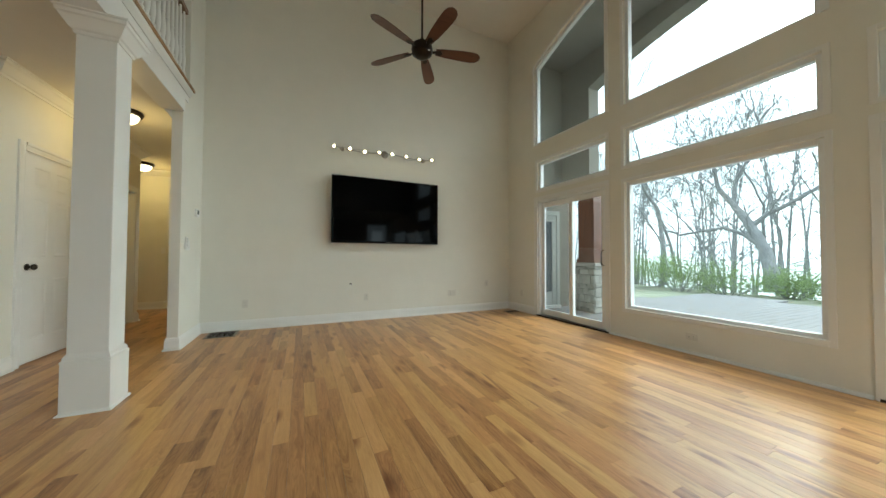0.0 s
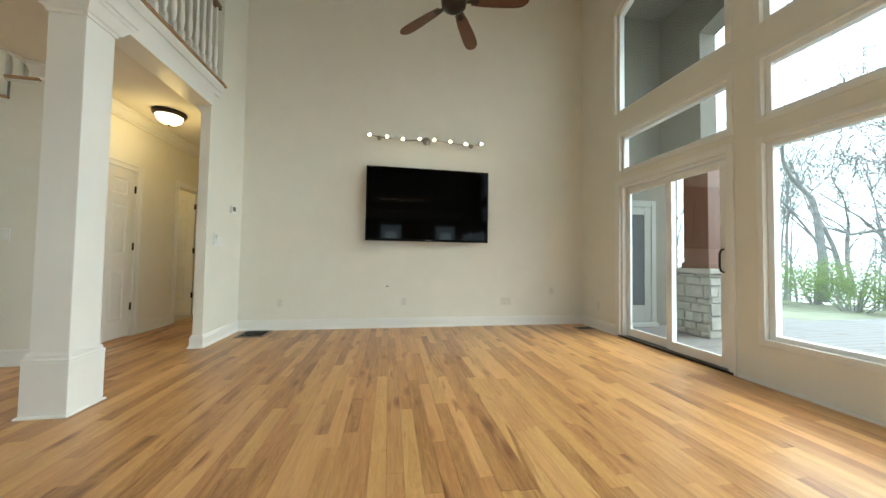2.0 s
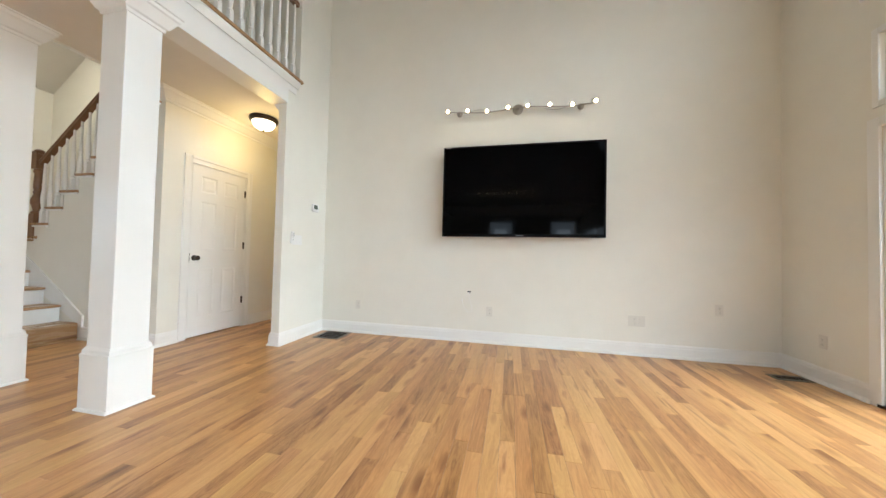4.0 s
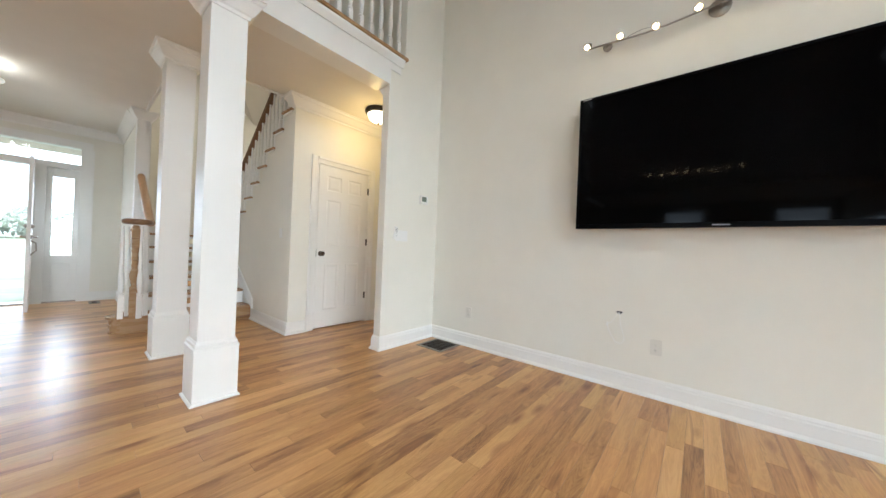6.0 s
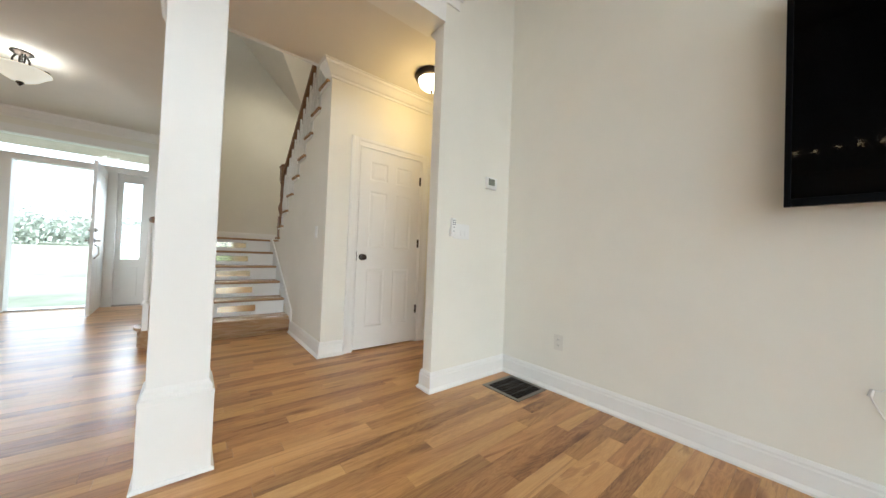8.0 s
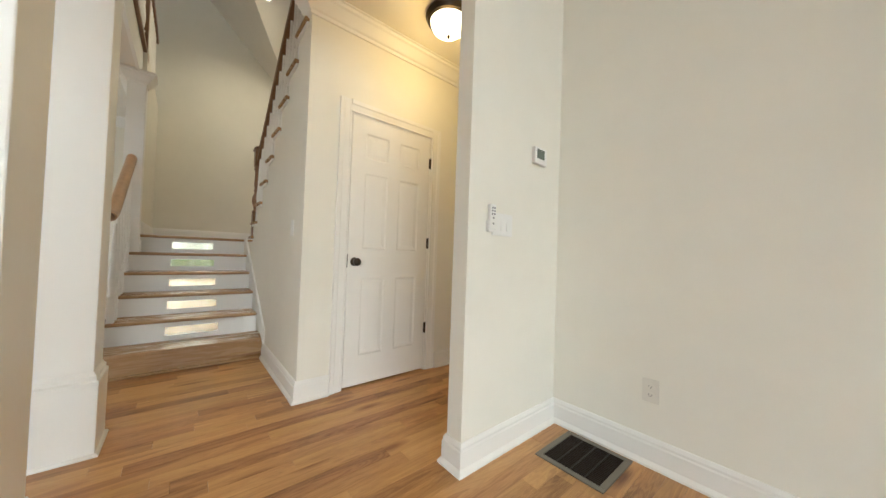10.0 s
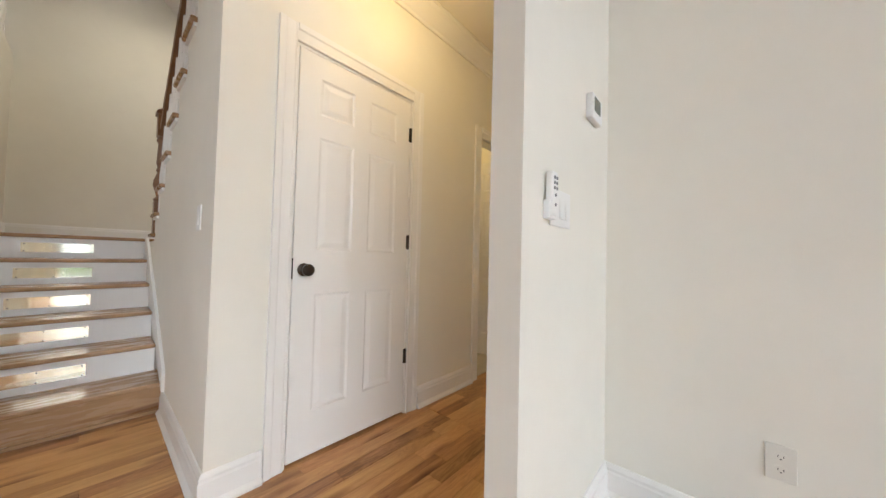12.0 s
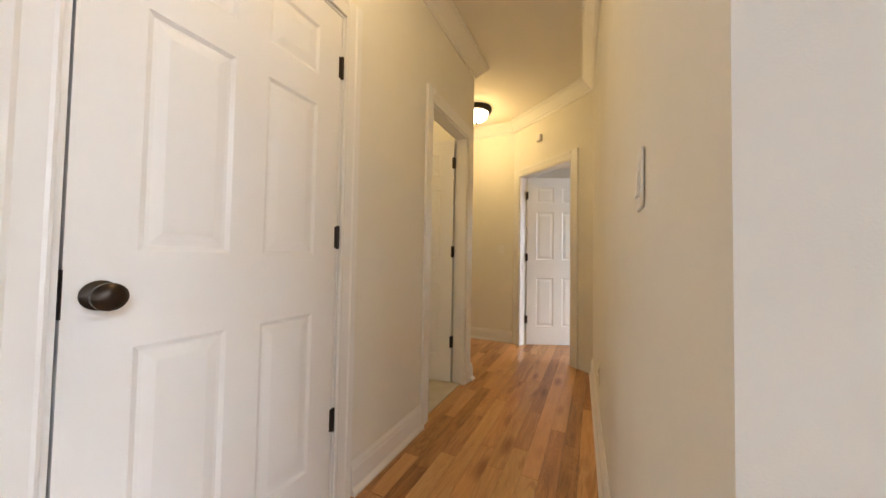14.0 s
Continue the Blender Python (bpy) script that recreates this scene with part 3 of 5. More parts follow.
part("handrail", Shape().sweep(HANDRAIL, [(0, 0, 0), (2.2, 0, 0)]).moved(Matrix.Translation((U1 + 0.0, SY + 0.03, 6 * RISE + URISE + 0.70)) @ Matrix(((1, 0, 0, 0), (0, 1, 0, 0), (slope, 0, 1, 0), (0, 0, 0, 1)))), RAILWOOD, flight, "dark oak handrail", True)
part("newel", newel_shape(1.08).moved(pose(U1 - 0.06, SY + 0.03, 6 * RISE)), RAILWOOD, flight, "dark turned oak newel post", True)
part("landing_nosing", Shape().box(U1 - 0.14, U1 + 0.04, SY - 0.03, SY + 0.02, 6 * RISE + 0.002, 6 * RISE + 0.03), OAK_X, flight, bevel=0.006)
# upper newels at the stairwell edge
up = thing("stairwell_railing", (-3.5, -2.235, 3.04), "dark oak newels and rail above the stairwell", "railing")
for dx in (0.0, 2.1):
    part("newel", Shape().box(dx - 0.045, dx + 0.045, -0.045, 0.045, 0.0, 0.98).box(dx - 0.055, dx + 0.055, -0.055, 0.055, -0.10, 0.0), RAILWOOD, up, "dark oak newel with a drop", smooth=True)
part("handrail", Shape().sweep(HANDRAIL, [(-1.6, 0, 0.9), (2.2, 0, 0.9)]), RAILWOOD, up, smooth=True)
for i in range(31):
    if abs(-1.4 + i * 0.115) > 0.07:
        b = new("baluster", bal_mesh)
        b.parent, b.location = up, (-1.4 + i * 0.115, 0, 0)


# ---- columns ----
def column(at, z1, label, plinth=True, z0=0.0, cap=1.0, w=0.105):
    col = thing("column", at, label, "column", "square white columns")
    part("shaft", Shape().box(-w, w, -w, w, z0, z1), WHITE, col, bevel=0.004)
    if plinth:
        part("plinth", Shape().box(-0.125, 0.125, -0.125, 0.125, 0.0, 0.335), WHITE, col, bevel=0.003)
        part("shoe", Shape().sweep([(0, 0), (0, 0.016), (-0.006, 0.014), (-0.012, 0.008), (-0.013, 0)], [(-0.125, -0.125, 0), (-0.125, 0.125, 0), (0.125, 0.125, 0), (0.125, -0.125, 0)], True), WHITE, col)
        part("plinth_cap", Shape().sweep([(0.02, 0.335), (-0.021, 0.335), (-0.021, 0.352), (-0.013, 0.36), (-0.012, 0.378), (-0.006, 0.386), (-0.002, 0.396), (0.02, 0.396)], [(-w, -w, 0), (-w, w, 0), (w, w, 0), (w, -w, 0)], True), WHITE, col)
    part("capital", Shape().sweep([(-o, u) for o, u in [(-0.02, -0.14 * cap), (0.008, -0.14 * cap), (0.012, -0.12 * cap), (0.025 * cap, -0.11 * cap), (0.062 * cap, -0.045 * cap), (0.072 * cap, -0.036 * cap), (0.074 * cap, -0.014 * cap), (0.085 * cap, -0.009), (0.085 * cap, 0), (-0.02, 0)]],
         [(-w, -w, z1), (-w, w, z1), (w, w, z1), (w, -w, z1)], True), WHITE, col)
    return col


column((-0.061, -2.192, 0), 2.699, "square white painted column with a tall plinth at the balcony edge")
column((-1.259, -2.228, 0), 2.739, "square white painted column with a tall plinth in the foyer opening")
slim = column((-3.36, -2.235, 0), 2.739, "slim square white painted half column standing on a stair tread", False, 5 * RISE, 0.85, 0.07)
part("plinth", Shape().box(-0.08, 0.08, -0.08, 0.08, 5 * RISE, 5 * RISE + 0.12), WHITE, slim, bevel=0.004)
column((-0.061, -5.0, 0), 2.699, "square white painted column with a tall plinth at the balcony edge")


# ---- doors ----
def door_leaf(parent, w, h, mat, s=1):
    """A six-panel leaf from the hinge at x = 0 to x = w, faces at y = +-0.0175."""
    st, mu = 0.112, 0.10
    rails = [(0, 0.215), (0.80, 1.02), (1.60, 1.715), (h - 0.115, h)]
    sh = Shape()
    for a, b in ((0, st), (w - st, w)):
        sh.box(a, b, -0.0175, 0.0175, 0, h)
    for a, b in rails:
        sh.box(st, w - st, -0.0175, 0.0175, a, b)
    cells = [(rails[i][1], rails[i + 1][0]) for i in range(3)]
    for a, b in cells:
        sh.box(w / 2 - mu / 2, w / 2 + mu / 2, -0.0175, 0.0175, a, b)
    leaf = part("leaf", sh, mat, parent, "six-panel white painted door leaf")
    for a, b in cells:
        for p, q in ((st, w / 2 - mu / 2), (w / 2 + mu / 2, w - st)):
            pn = Shape()
            levels = [(0.0, 0.0175), (0.012, 0.0115), (0.02, 0.0115), (0.045, 0.0155)]
            for sgn in (-1, 1):
                vs, fs = [], []
                for i, (ins, d) in enumerate(levels):
                    vs += [(p + ins, sgn * d, a + ins), (q - ins, sgn * d, a + ins), (q - ins, sgn * d, b - ins), (p + ins, sgn * d, b - ins)]
                    if i:
                        o = 4 * (i - 1)
                        fs += [(o + j, o + (j + 1) % 4, o + 4 + (j + 1) % 4, o + 4 + j) for j in range(4)]
                o = 4 * (len(levels) - 1)
                fs.append((o, o + 1, o + 2, o + 3))
                pn.add(vs, fs)
            part("panel", pn, mat, leaf)
    return leaf


def knob(parent, x, z, y=0.0175, sides=(1, -1)):
    for sgn in sides:
        m = Matrix.Translation((x, sgn * y, z)) @ pose(0, 0, 0, -90 * sgn, 0, 0)
        part("knob", Shape().lathe([(0.032, 0), (0.032, 0.004), (0.024, 0.010), (0.012, 0.014), (0.011, 0.028), (0.02, 0.034), (0.029, 0.045), (0.029, 0.056), (0.02, 0.066), (0.006, 0.069)], n=24, m=m), BRONZE, parent, "dark bronze door knob", True)


def hinges(parent, y, zs=(0.355, 1.094, 1.803), x=-0.002):
    for z in zs:
        part("hinge", Shape().tube([(x, y, z - 0.048), (x, y, z - 0.045), (x, y, z + 0.045), (x, y, z + 0.048)], [0.004, 0.0075, 0.0075, 0.004], 10).box(x - 0.014, x + 0.014, y - 0.008, y - 0.003, z - 0.044, z + 0.044), BRONZE, parent, "dark bronze hinge", True)


CASE = [(0, 0), (0, 0.009), (0.006, 0.0115), (0.012, 0.009), (0.05, 0.0115), (0.058, 0.016), (0.085, 0.017), (0.085, 0)]


def casing(name, w, h, m, depth=0.1, both=False, label="white moulded door casing"):
    """Jamb and casing round an opening w wide from x = 0, its face at y = 0 towards -y; the wall runs back to +depth."""
    fr = thing(name, (0, 0, 0), label, "door frame", kind="structure")
    fr.matrix_world = m
    for nm, sgn, ox in (("casing_leg", -1, 0.0), ("casing_leg", 1, w)):
        part(nm, Shape().prism([(ox + sgn * (a - 0.004), -t) for a, t in CASE], 0, h + 0.08, "z"), WHITE, fr)
    part("casing_head", Shape().prism([(-t, h + a - 0.004) for a, t in CASE], 0.004, w - 0.004, "x"), WHITE, fr)
    if both:
        for sgn, ox in ((-1, 0.0), (1, w)):
            part("casing_leg", Shape().prism([(ox + sgn * (a - 0.004), depth + t) for a, t in CASE], 0, h + 0.08, "z"), WHITE, fr)
        part("casing_head", Shape().prism([(depth + t, h + a - 0.004) for a, t in CASE], 0.004, w - 0.004, "x"), WHITE, fr)
    part("jamb", Shape().box(0, 0.016, 0.001, depth - 0.001, 0, h).box(w - 0.016, w, 0.001, depth - 0.001, 0, h).box(0.016, w - 0.016, 0.001, depth - 0.001, h - 0.016, h), WHITE, fr)
    return fr


# closet door: in the hall wall, hinged at its far side
m1 = Matrix.Translation((HX, -0.918, 0)) @ pose(0, 0, 0, 0, 0, 90)
casing("door_frame_closet", 0.768, 2.05, m1)
closet_door = thing("closet_door", (HX - 0.022, -0.169, 0.015), "closed white six-panel closet door in the hall", "door", turn=-90)
door_leaf(closet_door, 0.727, 2.02, DOORPAINT)
hinges(closet_door, 0.022)
knob(closet_door, 0.673, 0.924, sides=(1,))
part("strike_plate", Shape().box(0.7265, 0.729, -0.01, 0.02, 0.88, 0.98), BRONZE, closet_door)
# bathroom door, open
m2 = Matrix.Translation((HX, 0.63, 0)) @ pose(0, 0, 0, 0, 0, 90)
casing("door_frame_bathroom", 0.64, 2.05, m2)
bath_door = thing("bathroom_door", (HX - 0.112, 1.248, 0.012), "white six-panel door standing wide open", "door", turn=-174)
door_leaf(bath_door, 0.605, 2.02, DOORPAINT)
hinges(bath_door, 0.022, (0.33, 1.075, 1.82))
knob(bath_door, 0.545, 0.92)
for z in (0.33, 1.075, 1.82):
    part("hinge_leaf", Shape().box(-0.004, 0.03, -0.0195, -0.0176, z - 0.044, z + 0.044), BRONZE, bath_door)
solid("floor_bathroom", Shape().box(-2.9, HX - 0.03, 0.1, 1.28, 0.001, 0.008), surface("stone_tile", (0.5, 0.45, 0.36), 0.4, vary=0.12, scale=6), "beige tiled bathroom floor", "floor", **structure)
# angled wall at the end of the hall, with an open bedroom door
ang = math.degrees(math.atan2(1.95 - 2.73, HR + 1.1))
m3 = Matrix.Translation((-1.1, 2.73, 0)) @ pose(0, 0, 0, 0, 0, ang)
ALEN = math.hypot(HR + 1.1, 1.95 - 2.73)
aw = Shape()
panel_wall(aw, "y", 0, 0.12, 0, ALEN, -0.02, CH, [(0.115, 0.895, -1, 2.05)])
solid("wall_hall_end", aw.moved(m3), WALL, "cream painted angled wall with a doorway", "wall", **structure)
casing("door_frame_bedroom", 0.78, 2.05, m3 @ Matrix.Translation((0.115, 0, 0)), 0.12)
bed_door = thing("bedroom_door", (0, 0, 0), "white six-panel door opening into a bedroom", "door")
bed_door.matrix_world = m3 @ Matrix.Translation((0.135, 0.10, 0.012)) @ pose(0, 0, 0, 0, 0, 62)
door_leaf(bed_door, 0.74, 2.02, DOORPAINT)
hinges(bed_door, -0.022, (0.30, 1.05, 1.80), x=-0.006)
knob(bed_door, 0.68, 0.92)

# ---- front entrance ----
ent = thing("entrance_frame", (FX, -3.61, 0), "white front entrance frame with side light and transom", "door frame", kind="structure")
for a, b, top in ((-0.91, -0.86, 2.41), (-0.55, -0.46, 2.06), (0.42, 0.53, 2.06), (0.86, 0.91, 2.41)):
    part("post", Shape().box(-0.15, 0.02, a, b, 0, top), WHITE, ent)
part("transom_bar", Shape().box(-0.14, 0.015, -0.86, 0.86, 2.06, 2.15), WHITE, ent)
part("transom_head", Shape().box(-0.15, 0.022, -0.98, 0.98, 2.41, 2.52), WHITE, ent)
part("sill", Shape().box(-0.2, 0.0, -0.9, 0.9, -0.01, 0.02), NICKEL, ent)
pane("transom_pane", Shape().box(-0.08, -0.072, -0.86, 0.86, 2.15, 2.41), ent)
for a, b in ((0.53, 0.86), (-0.86, -0.55)):
    part("sidelight_panel", Shape().box(-0.09, -0.05, a, b, 0.02, 0.72).box(-0.052, -0.04, a + 0.07, b - 0.07, 0.15, 0.6).box(-0.09, -0.05, a, a + 0.06, 0.72, 2.06).box(-0.09, -0.05, b - 0.06, b, 0.72, 2.06).box(-0.09, -0.05, a + 0.06, b - 0.06, 1.93, 2.06), WHITE, ent, bevel=0.004)
    pane("sidelight_pane", Shape().box(-0.074, -0.066, a + 0.06, b - 0.06, 0.72, 1.93), ent)
part("casing_leg", Shape().box(0.0, 0.022, 0.91, 1.0, 0, 2.41), WHITE, ent)
front = thing("front_door", (FX + 0.0, -3.205, 0.02), "white front door standing wide open", "door", turn=2)
door_leaf(front, 0.88, 2.03, DOORPAINT)
for z in (0.3, 1.05, 1.8):
    part("hinge", Shape().tube([(-0.002, 0.022, z - 0.05), (-0.002, 0.022, z + 0.05)], 0.008), NICKEL, front)
for sg in (1, -1):
    lv = part("lever_handle", Shape().lathe([(0.03, 0), (0.03, 0.008), (0.012, 0.012), (0.012, 0.05)], n=16, m=Matrix.Translation((0.82, sg * 0.0175, 0.98)) @ pose(0, 0, 0, -90 * sg, 0, 0)).tube([(0.82, sg * 0.06, 0.98), (0.78, sg * 0.068, 0.985), (0.71, sg * 0.06, 0.975)], [0.011, 0.01, 0.007]), NICKEL, front, "brushed nickel handle", True)
    part("deadbolt", Shape().lathe([(0.03, 0), (0.03, 0.01), (0.02, 0.02), (0.008, 0.03)], n=16, m=Matrix.Translation((0.82, sg * 0.0175, 1.12)) @ pose(0, 0, 0, -90 * sg, 0, 0)), NICKEL, front, smooth=True)
part("grip", Shape().tube([(0.82, 0.02, 0.93), (0.83, 0.06, 0.9), (0.83, 0.065, 0.8), (0.82, 0.02, 0.74)], 0.009), NICKEL, front, smooth=True)


# ---- windows ----
def window(name, y0, y1, z0, z1, label, arch=False, deep=0.07):
    """A fixed white window in the window wall; arch: its head follows the arch."""
    wd = thing(name, (WX, (y0 + y1) / 2, z0), label, "window", kind="structure")
    c, t = (y0 + y1) / 2, 0.045
    a, b = y0 - c, y1 - c
    xa, xb = deep - 0.035, deep + 0.04
    if not arch:
        h = z1 - z0
        part("window_frame", Shape().box(xa, xb, a, a + t, 0, h).box(xa, xb, b - t, b, 0, h).box(xa, xb, a + t, b - t, 0, t).box(xa, xb, a + t, b - t, h - t, h), VINYL, wd, bevel=0.004)
        pane("pane", Shape().box(deep - 0.003, deep + 0.003, a + t, b - t, t, h - t), wd)
    else:
        n = 16
        ys = [y0 + (y1 - y0) * i / n for i in range(n + 1)]
        fr = Shape().box(xa, xb, a, a + t, 0, arch_at(y0) - z0).box(xa, xb, b - t, b, 0, arch_at(y1) - z0).box(xa, xb, a + t, b - t, 0, t)
        for p, q in zip(ys, ys[1:]):
            fr.prism([(p - c, arch_at(p, 0.05) - z0), (q - c, arch_at(q, 0.05) - z0), (q - c, arch_at(q) - z0), (p - c, arch_at(p) - z0)], xa, xb, "x")
        part("window_frame", fr, VINYL, wd)
        pane("pane", Shape().prism([(y0 - c, 0), (y1 - c, 0)] + [(q - c, arch_at(q, 0.01) - z0) for q in ys[::-1]], deep - 0.003, deep + 0.003, "x"), wd)
    part("stool", Shape().box(-0.014, 0.035, a - 0.03, b + 0.03, -0.006, 0.008), WHITE, wd) if name == "window_big" else None
    # thin white trim round the opening
    s = Shape()
    if arch:
        pts = [(y0, z0)] + [(y0, arch_at(y0))] + [(p, arch_at(p)) for p in ys] + [(y1, z0)]
        tr = Shape()
        for (p, u), (q, v) in zip(pts, pts[1:]):
            d = math.hypot(q - p, v - u)
            if d > 1e-5:
                nx, nz = -(v - u) / d * 0.045, (q - p) / d * 0.045
                tr.prism([(p - c, u - z0), (q - c, v - z0), (q - c + nx, v - z0 + nz), (p - c + nx, u - z0 + nz)], -0.012, 0.0, "x")
        part("trim", tr, WHITE, wd)
    else:
        h = z1 - z0
        part("trim", s.box(-0.012, 0, a - 0.045, a, -0.045, h + 0.045).box(-0.012, 0, b, b + 0.045, -0.045, h + 0.045).box(-0.012, 0, a, b, -0.045, 0).box(-0.012, 0, a, b, h, h + 0.045), WHITE, wd, bevel=0.003)
    return wd


window("window_big", MID[0], MID[1], 0.375, 2.05, "large fixed picture window with white frame")
window("window_transom", MID[0], MID[1], 2.27, 2.77, "wide fixed transom window with white frame")
window("window_top", MID[0], MID[1], 3.09, 0, "tall arched fixed window with white frame", True)
window("window_left_transom", -2.25, -0.86, 2.255, 2.76, "fixed transom window above the sliding door")
window("window_left_top", LEFT[0], LEFT[1], 3.09, 0, "arched side window with white frame", True)
window("window_right_transom", -5.90, -4.51, 2.255, 2.76, "fixed transom window above the sliding door")
window("window_right_top", RIGHT[0], RIGHT[1], 3.09, 0, "arched side window with white frame", True)


def sliding_door(name, y_far, sgn):
    """A two-panel sliding door; y_far: the jamb away from the big window."""
    sd = thing(name, (WX, y_far, 0), "white two-panel sliding glass door", "sliding door", kind="structure")
    w, h = 1.39, SLIDE_TOP

    def bx(shape, x0, x1, a, b, z0, z1):
        p, q = sorted((sgn * a, sgn * b))
        return shape.box(x0, x1, p, q, z0, z1)
    s = Shape()
    for a, b in ((0, 0.035), (w - 0.035, w)):
        bx(s, 0.01, 0.14, a, b, 0, h)
    bx(s, 0.01, 0.14, 0.035, w - 0.035, h - 0.04, h)
    part("outer_frame", s, VINYL, sd, bevel=0.003)
    part("threshold", bx(Shape(), -0.02, 0.16, -0.02, w + 0.03, -0.004, 0.022), BRONZE, sd, "dark metal threshold")
    for a, b, x in ((0.035, 0.75, 0.085), (0.69, w - 0.035, 0.045)):
        fr = Shape()
        bx(fr, x - 0.018, x + 0.018, a, a + 0.07, 0.03, h - 0.045)
        bx(fr, x - 0.018, x + 0.018, b - 0.07, b, 0.03, h - 0.045)
        bx(fr, x - 0.018, x + 0.018, a + 0.07, b - 0.07, 0.03, 0.13)
        bx(fr, x - 0.018, x + 0.018, a + 0.07, b - 0.07, h - 0.125, h - 0.045)
        sash = part("sash", fr, VINYL, sd, bevel=0.004)
        pane("pane", bx(Shape(), x - 0.003, x + 0.003, a + 0.07, b - 0.07, 0.13, h - 0.125), sash)
    hy = sgn * (w - 0.075)
    part("pull_handle", Shape().tube([(0.027, hy, 0.93), (-0.005, hy, 0.94), (-0.02, hy, 0.98), (-0.02, hy, 1.1), (-0.005, hy, 1.14), (0.027, hy, 1.15)], 0.009, 8), BLACK, sd, "black pull handle", True)
    tr = Shape()
    bx(tr, -0.018, 0.0, -0.075, 0.005, 0, h + 0.07)
    bx(tr, -0.018, 0.0, w - 0.005, w + 0.05, 0, h + 0.07)
    bx(tr, -0.018, 0.0, 0.005, w - 0.005, h, h + 0.07)
    part("casing", tr, WHITE, sd, bevel=0.004)
    return sd


sliding_door("door_sliding_left", -0.86, -1)
sliding_door("door_sliding_right", -5.90, 1)

# ---- great room things ----
SCREEN = surface("black_screen", (0.0006, 0.0006, 0.0007), 0.03, vary=0.02, spec=0.075, grain=4.0)
GLOSSBLACK = surface("black_gloss_plastic", (0.002, 0.002, 0.0025), 0.3, spec=0.05)
tv = thing("television", (2.571, -0.134, 1.265), "large black flat television hung on the wall", "television")
TW, TH = 0.905, 1.073
part("screen", Shape().box(-TW + 0.022, TW - 0.022, 0.0015, 0.012, 0.035, TH - 0.022), SCREEN, tv, "dark glossy screen")
part("bezel", Shape().box(-TW, -TW + 0.022, 0, 0.03, 0, TH).box(TW - 0.022, TW, 0, 0.03, 0, TH).box(-TW + 0.022, TW - 0.022, 0, 0.03, 0, 0.035).box(-TW + 0.022, TW - 0.022, 0, 0.03, TH - 0.022, TH), GLOSSBLACK, tv, "thin glossy black bezel", bevel=0.003)
part("back_case", Shape().box(-TW + 0.02, TW - 0.02, 0.012, 0.07, 0.02, TH - 0.02).box(-0.5, 0.5, 0.07, 0.1, 0.15, 0.85), BLACK, tv, bevel=0.01)
part("wall_mount", Shape().box(-0.35, 0.35, 0.1, 0.134, 0.4, 0.7), BLACK, tv)
part("badge", Shape().box(-0.045, 0.045, -0.0015, 0.0, 0.013, 0.021), surface("badge_gray", (0.3, 0.3, 0.32), 0.3, 0.6), tv, "small pale maker badge")
part("label_bars", Shape().box(-TW + 0.03, -TW + 0.09, -0.001, 0.0, TH - 0.014, TH - 0.009), PLASTIC, tv)

WARMBULB = glow("lit_bulb", (1.0, 0.72, 0.4), 70.0)
track = thing("track_light", (2.53, -0.055, 2.785), "brushed nickel wavy track light with eight lit spots", "wall light")


def wave(x):
    return 0.014 * math.sin((x + 0.15) * 2 * math.pi / 0.95)


part("bar", Shape().tube([(i * 0.02 - 0.86, 0, wave(i * 0.02 - 0.86)) for i in range(87)], 0.007, 8), NICKEL, track, smooth=True)
for x in (-0.45, 0.42):
    part("coil_wire", Shape().tube([(x + (i - 10) * 0.014, 0.0, wave(x) + 0.035 * math.sin(i * math.pi / 20) * (-1 if x > 0 else 1)) for i in range(21)], 0.0025, 6), NICKEL, track, smooth=True)
for x, r in ((0.0, 0.062), (-0.70, 0.035), (0.70, 0.035)):
    part("canopy", Shape().lathe([(r, 0), (r, 0.012), (r * 0.7, 0.022), (0.012, 0.026), (0.01, 0.055)], n=24, m=Matrix.Translation((x, 0.055, wave(x))) @ pose(0, 0, 0, 90, 0, 0)), NICKEL, track, "round nickel wall canopy", True)
for i in range(8):
    x = -0.83 + i * 0.236
    m = Matrix.Translation((x, -0.012, wave(x) + 0.022)) @ pose(0, 0, 0, 128 - 10 * (i % 2), 0, (-8, 6, 0, 12, -10, 4, 14, 20)[i])
    head = part("spot", Shape().lathe([(0.012, -0.02), (0.02, -0.012), (0.024, 0.02), (0.027, 0.05), (0.022, 0.05), (0.02, 0.03)], n=16, m=m), NICKEL, track, "small nickel spot", True)
    part("bulb", Shape().lathe([(0.012, 0.034), (0.0135, 0.045), (0.0135, 0.052), (0.009, 0.058), (0.003, 0.06)], n=14, m=m), WARMBULB, head, "lit halogen bulb", True)
    lamp = new("spot_light", bpy.data.lights.new("spot_light", "SPOT"))
    lamp.data.energy, lamp.data.color, lamp.data.spot_size, lamp.data.spot_blend, lamp.data.shadow_soft_size = 0.12, (1.0, 0.8, 0.55), radians(120), 0.8, 0.02
    lamp.matrix_world = look((2.53 + x, -0.13, 2.72), (2.53 + x, -0.3, 2.0))

copy_thing(track, pose(2.29, -6.7, 3.12, 0, 0, 180))

BLADE = wood("mahogany_blade", [(0.06, 0.022, 0.011), (0.12, 0.045, 0.022), (0.17, 0.07, 0.035)], 0.3, "", "x")
fan = thing("ceiling_fan", (2.62, -1.55, 3.70), "dark bronze ceiling fan with five mahogany blades", "ceiling fan")
part("motor", Shape().lathe([(0.03, -0.10), (0.07, -0.095), (0.095, -0.07), (0.125, -0.05), (0.138, 0.0), (0.13, 0.055), (0.08, 0.085), (0.04, 0.1), (0.03, 0.14)], n=28), BRONZE, fan, "dark bronze motor housing", True)
